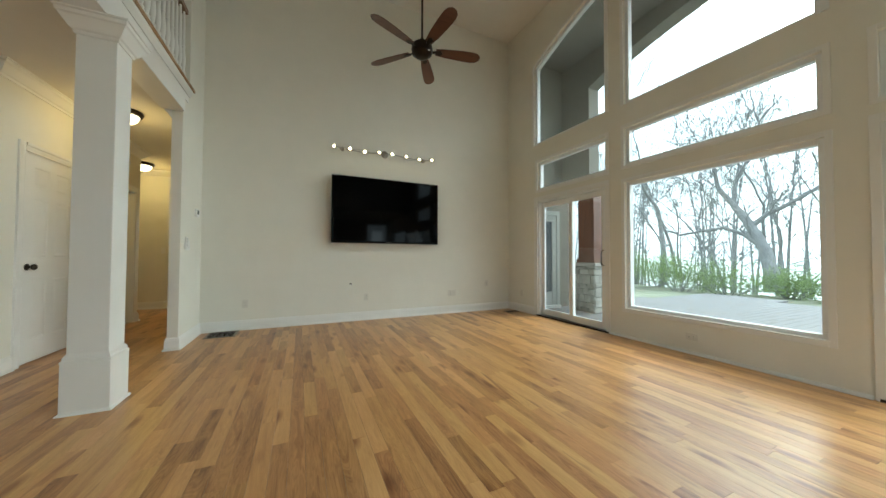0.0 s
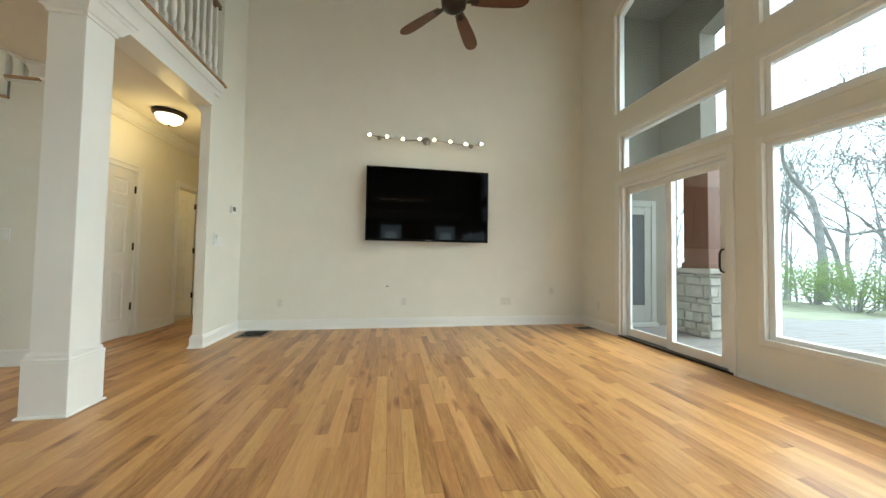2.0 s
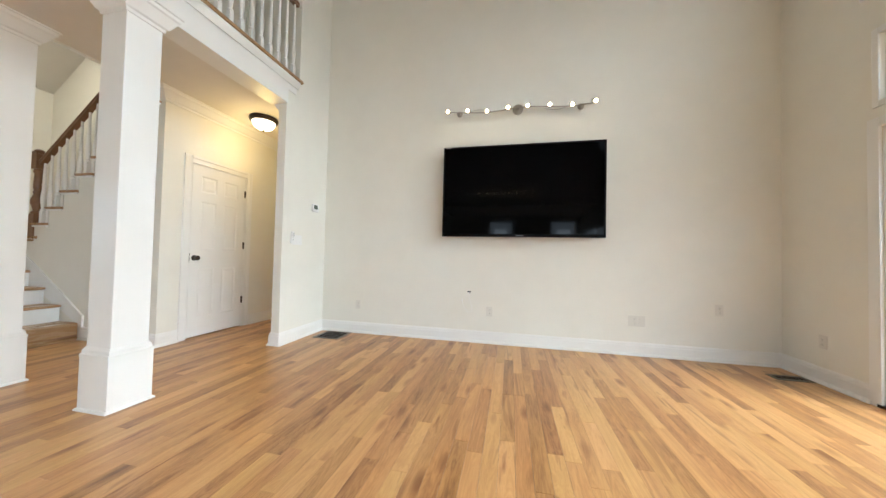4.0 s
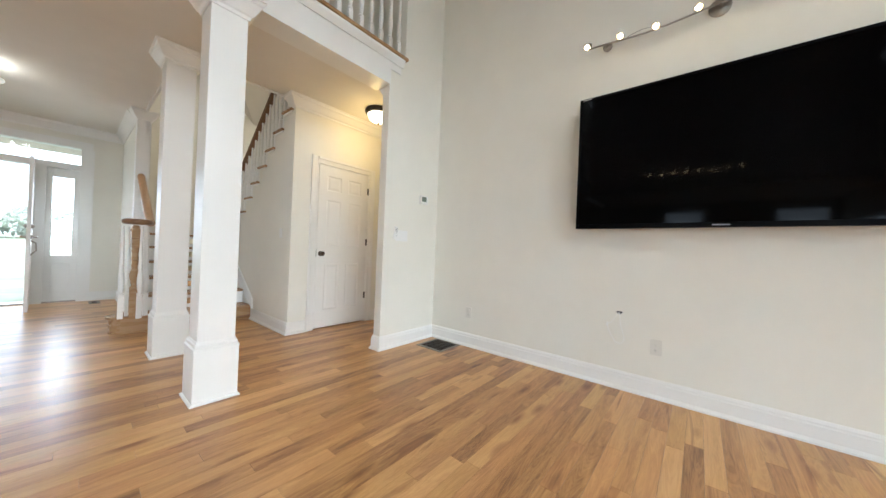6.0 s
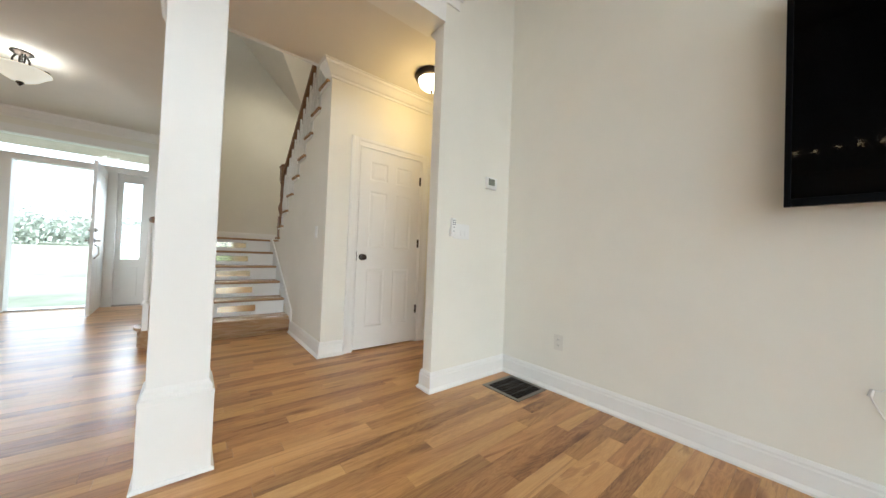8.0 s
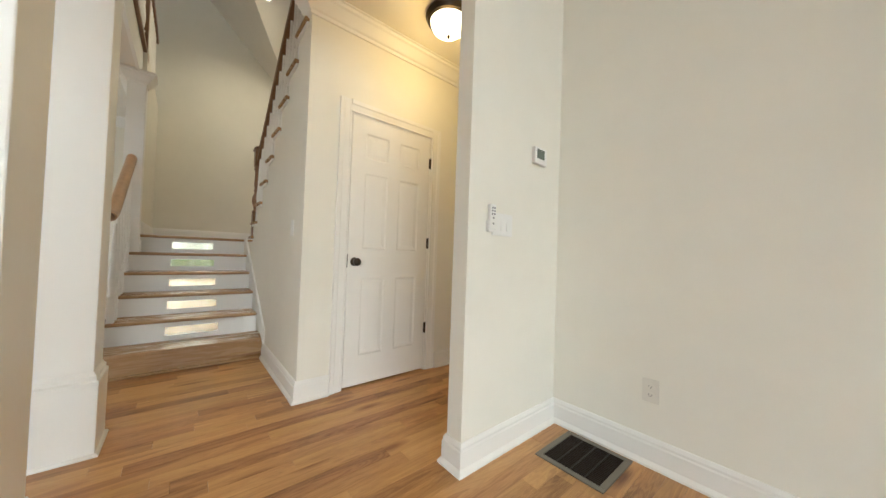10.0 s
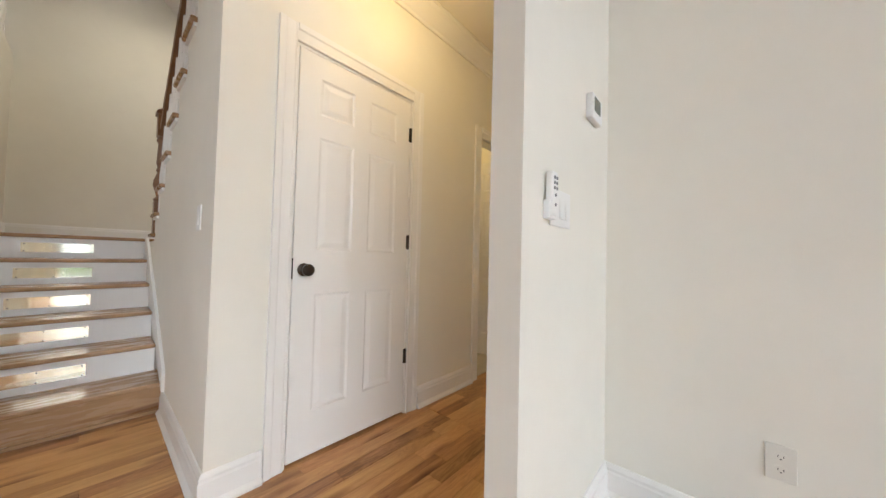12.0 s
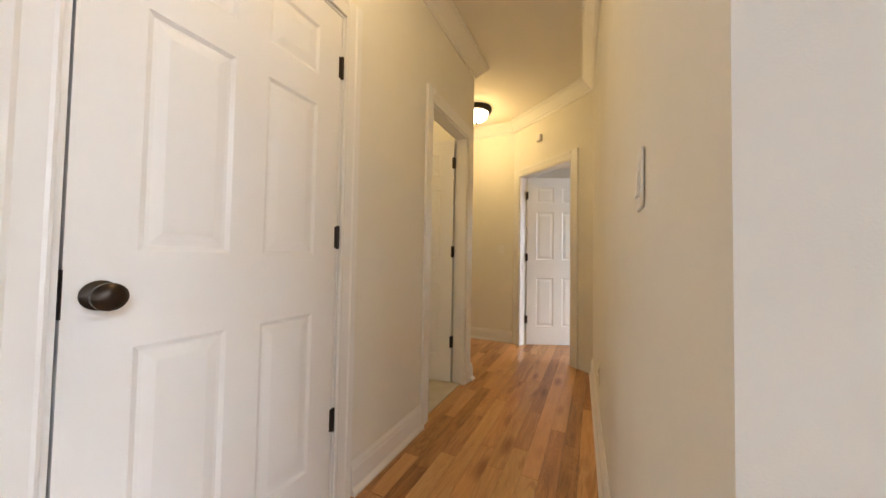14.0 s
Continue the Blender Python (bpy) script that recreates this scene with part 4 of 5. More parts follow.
part("down_rod", Shape().tube([(0, 0, 0.12), (0, 0, TOP - 3.70 - 0.05)], 0.014), BRONZE, fan, smooth=True)
part("canopy", Shape().lathe([(0.03, TOP - 3.70 - 0.09), (0.07, TOP - 3.70 - 0.05), (0.075, TOP - 3.70 - 0.001)], n=24), BRONZE, fan, smooth=True)
blade = [(0.17, -0.045), (0.3, -0.062), (0.5, -0.075), (0.64, -0.076), (0.70, -0.062), (0.735, -0.03), (0.742, 0.0), (0.735, 0.03), (0.70, 0.062), (0.64, 0.076), (0.5, 0.075), (0.3, 0.062), (0.17, 0.045)]
for k in range(5):
    m = pose(0, 0, 0, 0, 0, -12 + 72 * k) @ pose(0, 0, 0, -13, 0, 0)
    part("blade", Shape().prism([(p * 1.05, q * 1.05) for p, q in blade], -0.004, 0.004, "z").moved(m), BLADE, fan, "long rounded mahogany blade", bevel=0.002)
    part("blade_iron", Shape().prism([(0.09, -0.02), (0.17, -0.018), (0.24, -0.035), (0.27, 0.0), (0.24, 0.035), (0.17, 0.018), (0.09, 0.02)], -0.012, -0.005, "z").moved(m), BRONZE, fan)

# floor registers
GRILLE = surface("gray_green_metal", (0.19, 0.17, 0.135), 0.45, 0.3)


def floor_vent(x0, x1, y0, y1, label):
    v = thing("floor_vent", ((x0 + x1) / 2, (y0 + y1) / 2, 0.001), label, "vent")
    a, b = (x1 - x0) / 2, (y1 - y0) / 2
    part("rim", Shape().box(-a, a, -b, -b + 0.03, 0, 0.007).box(-a, a, b - 0.03, b, 0, 0.007).box(-a, -a + 0.03, -b + 0.03, b - 0.03, 0, 0.007).box(a - 0.03, a, -b + 0.03, b - 0.03, 0, 0.007), GRILLE, v, bevel=0.002)
    part("pan", Shape().box(-a + 0.03, a - 0.03, -b + 0.03, b - 0.03, 0, 0.001), SUBFLOOR, v)
    n = int((2 * b - 0.06) / 0.0125)
    for i in range(n):
        y = -b + 0.033 + (2 * b - 0.066) * i / max(n - 1, 1)
        part("slat", Shape().box(-a + 0.03, a - 0.03, y - 0.002, y + 0.002, 0.001, 0.006), BRONZE, v)
    for i in range(1, 4):
        x = -a + 0.03 + (2 * a - 0.06) * i / 4
        part("crossbar", Shape().box(x - 0.003, x + 0.003, -b + 0.03, b - 0.03, 0.001, 0.0062), BRONZE, v)
    return v


floor_vent(0.133, 0.472, -0.395, -0.048, "square dark metal floor register by the wall")
floor_vent(4.80, 5.08, -0.42, -0.28, "small dark metal floor register by the window")
floor_vent(-4.95, -4.68, -2.62, -2.50, "small dark metal floor register in the foyer")


# wall plates
SLOT = surface("dark_slot", (0.03, 0.03, 0.03), 0.6)


ALMOND = surface("almond_plastic", (0.69, 0.66, 0.59), 0.4, vary=0.01)


def outlet(m, label="white duplex wall outlet above the baseboard", gangs=1):
    o = thing("wall_outlet", (0, 0, 0), label, "outlet", "wall outlets")
    o.matrix_world = m
    w = 0.037 + 0.023 * (gangs - 1) * 2
    part("plate", Shape().box(-w, w, -0.006, 0, -0.058, 0.058), ALMOND, o, bevel=0.003)
    for g in range(gangs):
        cx = (g - (gangs - 1) / 2) * 0.046
        for z in (-0.021, 0.021):
            r = part("receptacle", Shape().prism([(cx + 0.017 * math.cos(a * math.pi / 8), z + 0.0145 * math.sin(a * math.pi / 8)) for a in range(16)], -0.009, -0.005, "y"), ALMOND, o)
            part("slots", Shape().box(cx - 0.0075, cx - 0.0055, -0.0095, -0.0088, z - 0.002, z + 0.006).box(cx + 0.0055, cx + 0.0075, -0.0095, -0.0088, z - 0.002, z + 0.005).box(cx - 0.002, cx + 0.002, -0.0095, -0.0088, z - 0.009, z - 0.005), SLOT, r)
    return o


for x, z, g in ((0.529, 0.368, 1), (2.238, 0.378, 1), (3.826, 0.372, 2), (4.594, 0.53, 1)):
    outlet(pose(x, 0, z), gangs=g)
outlet(pose(WX, -0.42, 0.36, 0, 0, -90))
outlet(pose(WX, -3.27, 0.19, 0, 90, -90), "white duplex outlet lying in the low window wall")
outlet(pose(hall_side(0.95), 0.95, 0.36, 0, 0, -90), "white duplex wall outlet in the hall")


def switch(m, gangs, label):
    o = thing("light_switch", (0, 0, 0), label, "light switch")
    o.matrix_world = m
    w = 0.035 + 0.023 * (gangs - 1)
    part("plate", Shape().box(-w, w, -0.006, 0, -0.058, 0.058), PLASTIC, o, bevel=0.003)
    for g in range(gangs):
        cx = (g - (gangs - 1) / 2) * 0.046
        part("rocker", Shape().prism([(-0.0065, -0.033), (-0.0115, -0.033), (-0.007, 0.033), (-0.0065, 0.033)], cx - 0.0165, cx + 0.0165, "x"), PLASTIC, o, bevel=0.0015)
    return o


switch(pose(0, -0.553, 1.178, 0, 0, 90), 3, "white three-gang rocker switch plate")
switch(pose(-1.40, SY, 1.17), 1, "white rocker switch on the stair wall")
switch(pose(hall_side(-0.41), -0.41, 1.19, 0, 0, -90), 1, "white rocker switch in the hall")
switch(pose(-1.25, 2.73, 1.15), 1, "cream rocker switch at the hall end")

cradle = thing("fan_remote", (0, -0.653, 1.135), "white fan remote in its wall cradle", "remote control", turn=90)
part("cradle", Shape().box(-0.024, 0.024, -0.022, 0, 0, 0.055), PLASTIC, cradle, bevel=0.004)
rem = part("remote", Shape().box(-0.02, 0.02, -0.028, -0.006, 0.01, 0.137), PLASTIC, cradle, bevel=0.005)
BUTTON = surface("gray_button", (0.2, 0.2, 0.2), 0.5)
for dx, z in ((-0.008, 0.118), (0.008, 0.118), (-0.008, 0.103), (0.008, 0.103), (-0.008, 0.088), (0.008, 0.088), (0, 0.068), (0, 0.04)):
    part("button", Shape().lathe([(0.005, 0), (0.005, 0.002), (0.003, 0.003)], n=10, m=Matrix.Translation((dx, -0.028, z)) @ pose(0, 0, 0, 90, 0, 0)), BUTTON, rem)
thermo = thing("thermostat", (0, -0.245, 1.557), "white wall thermostat with a gray display", "thermostat", turn=90)
part("case", Shape().box(-0.062, 0.062, -0.026, 0, 0, 0.098), PLASTIC, thermo, bevel=0.006)
part("display", Shape().box(-0.044, 0.03, -0.0275, -0.0255, 0.03, 0.085), surface("lcd", (0.16, 0.18, 0.15), 0.25), thermo, "gray display")

# loose cable hanging from a hole below the television
cable = thing("loose_cable", (1.99, 0, 0.60), "thin white cable hanging out of a hole", "cable")
part("hole", Shape().prism([(0.02 * math.cos(a) * (1 + 0.3 * math.sin(3 * a)), 0.013 * math.sin(a)) for a in [k * math.pi / 7 for k in range(14)]], -0.0015, 0.0, "y"), SLOT, cable, "ragged dark hole")
loop = [(0.0, -0.006, 0.0), (0.008, -0.025, -0.03), (0.012, -0.02, -0.09), (0.035, -0.012, -0.17), (0.04, -0.01, -0.215), (0.015, -0.01, -0.245), (-0.025, -0.01, -0.235), (-0.05, -0.01, -0.19), (-0.075, -0.012, -0.14), (-0.082, -0.015, -0.112)]
part("wire", Shape().tube(loop, 0.0026, 8), PLASTIC, cable, smooth=True)
part("plug", Shape().tube([(-0.084, -0.015, -0.115), (-0.078, -0.018, -0.085)], [0.008, 0.006], 10), PLASTIC, cable, smooth=True)
part("wire_end", Shape().tube([(0.0, -0.006, 0.002), (-0.02, -0.03, -0.03), (-0.055, -0.02, -0.085), (-0.078, -0.018, -0.088)], 0.002, 8), PLASTIC, cable, smooth=True)

# ---- ceiling lamps ----
DOME = glow("lit_frosted_glass", (1.0, 0.80, 0.52), 3.5)
BOWL = glow("lit_alabaster_bowl", (1.0, 0.9, 0.72), 0.35)


def dome_light(x, y, energy):
    d = thing("ceiling_light", (x, y, CH), "lit frosted dome light with a dark bronze ring", "ceiling light", "hall ceiling lights")
    part("ring", Shape().lathe([(0.10, 0), (0.165, -0.002), (0.17, -0.02), (0.155, -0.05), (0.135, -0.055), (0.13, -0.03)], n=32), BRONZE, d, "dark bronze ring", True)
    part("dome", Shape().lathe([(0.132, -0.045), (0.13, -0.07), (0.115, -0.105), (0.085, -0.13), (0.045, -0.145), (0.01, -0.149)], n=32), DOME, d, "glowing frosted glass", True)
    part("finial", Shape().lathe([(0.012, -0.148), (0.014, -0.158), (0.006, -0.172)], n=12), BRONZE, d, smooth=True)
    bulb = new("dome_lamp", bpy.data.lights.new("dome_lamp", "POINT"))
    bulb.data.energy, bulb.data.color, bulb.data.shadow_soft_size = energy, (1.0, 0.63, 0.2), 0.12
    bulb.location = (x, y, CH - 0.29)
    return d


dome_light(-0.65, -0.42, 5.3)
dome_light(-1.40, 2.17, 8)
dome_light(-2.0, 0.72, 6)
fl = thing("foyer_light", (-3.0, -3.48, CH), "lit alabaster bowl light with scrolled bronze arms", "ceiling light")
part("canopy", Shape().lathe([(0.07, 0), (0.075, -0.012), (0.05, -0.03), (0.02, -0.04), (0.015, -0.27)], n=24), BRONZE, fl, smooth=True)
part("bowl", Shape().lathe([(0.16, -0.168), (0.185, -0.16), (0.188, -0.168), (0.165, -0.182), (0.14, -0.21), (0.105, -0.245), (0.06, -0.27), (0.015, -0.28)], n=36), BOWL, fl, "glowing alabaster glass bowl", True)
part("finial", Shape().lathe([(0.022, -0.276), (0.028, -0.288), (0.014, -0.304), (0.004, -0.318)], n=14), BRONZE, fl, smooth=True)
for k in range(3):
    arm = [(0.03, 0, -0.02), (0.055, 0, -0.06), (0.06, 0, -0.12), (0.10, 0, -0.155), (0.16, 0, -0.155), (0.20, 0, -0.135), (0.212, 0, -0.105), (0.195, 0, -0.082), (0.17, 0, -0.085), (0.162, 0, -0.105), (0.175, 0, -0.118)]
    part("arm", Shape().tube(arm, 0.008, 8).moved(pose(0, 0, 0, 0, 0, 120 * k + 20)), BRONZE, fl, "scrolled dark metal arm", True)
fb = new("bowl_lamp", bpy.data.lights.new("bowl_lamp", "POINT"))
fb.data.energy, fb.data.color, fb.data.shadow_soft_size = 10.0, (1.0, 0.92, 0.82), 0.15
fb.location = (-3.0, -3.48, CH - 0.13)

spot = thing("recessed_light", (-3.86, -1.06, 4.55), "lit recessed light in the sloped stair ceiling", "ceiling light")
spot.matrix_world = Matrix.Translation((-3.86, -1.06, 4.548)) @ pose(0, 0, 0, 0, -37.6, 0)
part("rim", Shape().lathe([(0.085, 0.0), (0.085, -0.006), (0.06, -0.01), (0.06, 0.0)], n=24), PLASTIC, spot, smooth=True)
part("lens", Shape().lathe([(0.06, -0.003), (0.055, -0.006), (0.01, -0.007)], n=24), DOME, spot, "glowing lens")
sl = new("stair_lamp", bpy.data.lights.new("stair_lamp", "SPOT"))
sl.data.energy, sl.data.color, sl.data.shadow_soft_size = 105, (1.0, 0.82, 0.58), 0.3
sl.data.spot_size, sl.data.spot_blend = radians(172), 1.0
sl.matrix_world = look((-3.84, -1.06, 4.52), (-3.84, -1.2, 0))

det = thing("wall_sensor", (0, 0, 0), "small white sensor above the bedroom door", "sensor")
det.matrix_world = m3 @ Matrix.Translation((0.46, 0, 2.40))
part("case", Shape().box(-0.028, 0.028, -0.04, 0, -0.04, 0.04), PLASTIC, det, bevel=0.008)
part("lens", Shape().box(-0.02, 0.02, -0.044, -0.039, -0.032, 0.0), PLASTIC, det, bevel=0.002)

# ---- outside ----
GRASS = surface("grass", (0.24, 0.25, 0.18), 0.95, vary=0.35, scale=0.6, bump=0.6, grain=30, spec=0.1)
land = Shape()
gx = [-900, -60, 5, 18, 24, 34, 60, 900]
gz = [-0.45, -0.45, -0.45, -0.45, -1.4, -4.0, -8.0, -120.0]
land.prism(list(zip(gx, gz)) + [(900, -125.0), (-900, -125.0)], -900, 900, "y")
solid("ground", land, GRASS, "mown spring lawn falling away behind the garden", "lawn", kind="structure")
DECKWOOD = wood("weathered_deck", [(0.14, 0.14, 0.14), (0.185, 0.185, 0.185), (0.23, 0.23, 0.23)], 0.7, "island", "x")
deck = thing("deck", (0, 0, 0), "weathered pale timber deck outside the windows", "deck", kind="structure")
part("joists", Shape().box(5.3, 13.0, -1.6, 0.2, -0.44, -0.15).box(5.3, 12.3, -9.4, -1.6, -0.44, -0.15), SUBFLOOR, deck)
yy = -9.4
board = [Shape().box(0, l, 0, 0.134, -0.04, 0).mesh("deck_board", DECKWOOD) for l in (7.8, 7.1)]
while yy < 0.15:
    b = new("deck_board", board[0] if yy > -1.7 else board[1])
    b.parent, b.location = deck, (5.3, yy, -0.1)
    yy += 0.14
solid("deck_step", Shape().box(9.5, 10.4, 0.2, 0.6, -0.45, -0.12), DECKWOOD, "low timber step beside the deck", "step", bevel=0.01)

# covered porch
OUTER = 6.8
solid("porch_wall", Shape().box(5.28, OUTER + 0.35, 0.16, 0.31, -0.45, TOP), STUCCO, "gray stucco return wall of the porch", "wall", kind="structure")
pw = Shape().box(OUTER, OUTER + 0.3, -0.58, 0.16, 2.80, TOP + 0.1).box(OUTER, OUTER + 0.3, -6.92, -6.18, 2.80, TOP + 0.1)
n = 28
for i in range(n):
    p, q = -6.18 + 5.6 * i / n, -6.18 + 5.6 * (i + 1) / n
    pr, pc = 8.0, -2.82
    za, zb = (pc + math.sqrt(pr ** 2 - (v - AXIS) ** 2) for v in (p, q))
    pw.prism([(p, za), (q, zb), (q, TOP + 0.1), (p, TOP + 0.1)], OUTER, OUTER + 0.3, "x")
solid("porch_arch", pw, STUCCO, "gray stucco front of the porch with a wide arch", "wall", kind="structure")
solid("ceiling_porch", Shape().box(5.28, OUTER + 0.3, -6.95, 0.16, TOP - 0.1, TOP), STUCCO, "gray porch ceiling", "ceiling", kind="structure")
pdoor = thing("porch_door", (6.2, 0.16, -0.1), "gray glazed porch door in a pale frame", "door")
PUTTY = surface("putty_gray_paint", (0.34, 0.34, 0.32), 0.45, vary=0.04)
part("door_frame", Shape().box(-0.47, -0.38, -0.035, 0, 0, 2.2).box(0.38, 0.47, -0.035, 0, 0, 2.2).box(-0.38, 0.38, -0.035, 0, 2.09, 2.2), PUTTY, pdoor, bevel=0.004)
part("leaf", Shape().box(-0.38, -0.25, -0.022, -0.001, 0.06, 2.09).box(0.25, 0.38, -0.022, -0.001, 0.06, 2.09).box(-0.25, 0.25, -0.022, -0.001, 0.06, 0.36).box(-0.25, 0.25, -0.022, -0.001, 1.95, 2.09), PUTTY, pdoor, bevel=0.004)
part("pane", Shape().box(-0.25, 0.25, -0.012, -0.004, 0.36, 1.95), surface("dark_window", (0.10, 0.11, 0.12), 0.06), pdoor)
part("sill", Shape().box(-0.47, 0.47, -0.08, 0, 0, 0.06), surface("pale_sill", (0.45, 0.45, 0.44), 0.6), pdoor, bevel=0.006)

solid("ceiling_front_porch", Shape().box(-7.1, -5.26, -6.4, -0.6, 2.62, 2.76), surface("porch_boards", (0.62, 0.52, 0.46), 0.7, vary=0.1, scale=8), "pale boarded ceiling of the front porch", "ceiling", kind="structure")
STONE = surface("pale_limestone", (0.32, 0.305, 0.27), 0.9, vary=0.2, scale=9, bump=0.6, grain=60, spec=0.2)
MORTAR = surface("mortar", (0.30, 0.29, 0.27), 0.95)
CEDAR = wood("stained_cedar", [(0.06, 0.022, 0.011), (0.12, 0.045, 0.022), (0.17, 0.07, 0.035)], 0.45, "", "z")
rs = random.Random(3)


def stone_pier(yc):
    pier = thing("stone_pier", (OUTER + 0.15, yc, -0.1), "rough pale limestone porch pier", "pier", "porch piers")
    part("core", Shape().box(-0.26, 0.26, -0.26, 0.26, 0, 0.96), MORTAR, pier)
    for side in range(4):
        m = pose(0, 0, 0, 0, 0, 90 * side)
        z = 0.005
        while z < 0.95:
            h = rs.choice((0.09, 0.12, 0.16, 0.2))
            h = min(h, 0.955 - z)
            x = -0.28
            while x < 0.27:
                w = min(rs.uniform(0.12, 0.3), 0.28 - x)
                if 0.28 - x - w < 0.07:
                    w = 0.28 - x
                d = rs.uniform(0.02, 0.045)
                c = [rs.uniform(0.002, 0.014) for _ in range(4)]
                s = Shape().add([(x + 0.005, -0.258, z + 0.005), (x + w - 0.005, -0.258, z + 0.005), (x + w - 0.005, -0.258, z + h - 0.005), (x + 0.005, -0.258, z + h - 0.005),
                                 (x + 0.005 + c[0], -0.258 - d, z + 0.006 + c[1]), (x + w - 0.006 - c[1], -0.258 - d + 0.008, z + 0.006 + c[2]), (x + w - 0.006 - c[2], -0.258 - d, z + h - 0.006 - c[3]), (x + 0.006 + c[3], -0.258 - d + 0.006, z + h - 0.006 - c[0])],
                                [(4, 5, 6, 7), (0, 1, 5, 4), (1, 2, 6, 5), (2, 3, 7, 6), (3, 0, 4, 7)])
                part("stone", s.moved(m), STONE, pier)
                x += w
            z += h
    part("cap_stone", Shape().box(-0.33, 0.33, -0.33, 0.33, 0.96, 1.03), STONE, pier, "cut limestone cap", bevel=0.012)
    post = thing("porch_post", (OUTER + 0.15, yc, 0.93), "red-brown stained cedar post on the pier", "post", "porch posts")
    part("shaft", Shape().box(-0.2, 0.2, -0.2, 0.2, 0.0, 1.87), CEDAR, post, bevel=0.008)
    part("collar", Shape().box(-0.225, 0.225, -0.225, 0.225, 0.0, 0.09), CEDAR, post, bevel=0.006)


stone_pier(-0.52)
stone_pier(-6.24)

# ---- trees ----
BARK = surface("gray_bark", (0.26, 0.26, 0.265), 0.95, vary=0.3, scale=4, bump=0.8, grain=25, spec=0.1)
LEAF = surface("young_leaves", (0.20, 0.22, 0.11), 0.7, vary=0.35, scale=1.5, spec=0.2)
SHRUB = surface("shrub_leaves", (0.17, 0.235, 0.075), 0.7, vary=0.4, scale=2.5, spec=0.2)


def grow(shape, tips, start, way, length, radius, depth, rg):
    radius = max(radius, 0.010)
    pts, rad = [start], [radius]
    p, d = Vector(start), Vector(way).normalized()
    n = 5 if depth > 1 else 3
    for i in range(n):
        d = (d + Vector((rg.uniform(-1, 1), rg.uniform(-1, 1), rg.uniform(-0.5, 0.7))) * (0.2 if depth > 3 else 0.34)).normalized()
        p = p + d * length / n
        pts.append(tuple(p))
        rad.append(max(radius * (1 - 0.45 * (i + 1) / n), 0.009))
    shape.tube(pts, rad, 8 if depth > 3 else 5 if depth > 1 else 3)
    if depth == 0:
        tips.append(p)
        return
    for k in range(rg.choice((2, 3, 3)) if depth > 1 else 3):
        at = 1.0 if k == 0 else rg.uniform(0.35, 0.95)
        i = min(int(at * n), n - 1)
        q = Vector(pts[i]).lerp(Vector(pts[i + 1]), at * n - i) if at < 1 else p
        bend = Vector((rg.uniform(-1, 1), rg.uniform(-1, 1), rg.uniform(-0.25, 0.6)))
        grow(shape, tips, tuple(q), d * 0.75 + bend * (0.4 if k == 0 else 0.95), length * rg.uniform(0.6, 0.84), rad[i + 1] * (0.85 if k == 0 else rg.uniform(0.38, 0.6)), depth - 1, rg)


def leaves(shape, centres, per, spread, size, rg):
    for c in centres:
        for _ in range(per):
            o = Vector(c) + Vector((rg.gauss(0, spread), rg.gauss(0, spread), rg.gauss(0, spread * 0.8)))
            a = Vector((rg.uniform(-1, 1), rg.uniform(-1, 1), rg.uniform(-1, 1))).normalized()
            b = a.orthogonal().normalized()
            s = size * rg.uniform(0.6, 1.3)
            shape.add([o - a * s, o + b * s * 0.5, o + a * s, o - b * s * 0.5], [(0, 1, 2, 3)])


def tree(x, y, height, radius, seed, lean=(0, 0), depth=6, leaf=1, label="bare gray spring tree with sparse young leaves"):
    rg = random.Random(seed)
    t = thing("tree", (x, y, -0.5), label, "tree", "trees behind the deck")
    s, tips = Shape(), []
    grow(s, tips, (0, 0, 0), (lean[0], lean[1], 1.0), height * 0.36, radius, depth, rg)
    part("trunk", s, BARK, t, "gray trunk and bare limbs", True)
    lv = Shape()
    leaves(lv, tips, leaf, 0.35, 0.055, rg)
    part("crown", lv, LEAF, t, "sparse pale young leaves")


# one old leaning oak with three great limbs, and its neighbours
rg = random.Random(31)
oak = thing("tree", (20.3, 1.1, -0.5), "old gnarled leaning tree with bare crooked limbs", "tree", "trees behind the deck")
wood_s, tips = Shape(), []
bole = [(0, 0, 0), (0.05, 0.1, 0.9), (0.1, 0.3, 1.9), (0.1, 0.75, 3.0), (0.0, 1.35, 4.1)]
wood_s.tube(bole, [0.34, 0.26, 0.23, 0.19, 0.15], 10)
GREAT_BOUGHS = [   # great limbs: points and the radius at the foot
    ([bole[2], (0.0, 0.9, 2.6), (-0.1, 1.7, 3.0), (-0.2, 2.6, 2.9), (-0.2, 3.6, 2.75), (-0.1, 4.6, 3.2)], 0.11),
    ([bole[3], (0.1, 0.2, 3.5), (0.2, -0.5, 3.9), (0.2, -1.4, 4.5), (0.2, -2.4, 4.8), (0.1, -3.2, 5.6)], 0.12),
    ([bole[4], (-0.1, 1.9, 5.0), (-0.1, 2.1, 6.2), (0.0, 2.7, 7.4)], 0.13),
    ([bole[4], (0.1, 1.3, 5.2), (0.2, 0.8, 6.4), (0.1, 0.4, 7.8)], 0.11),
]
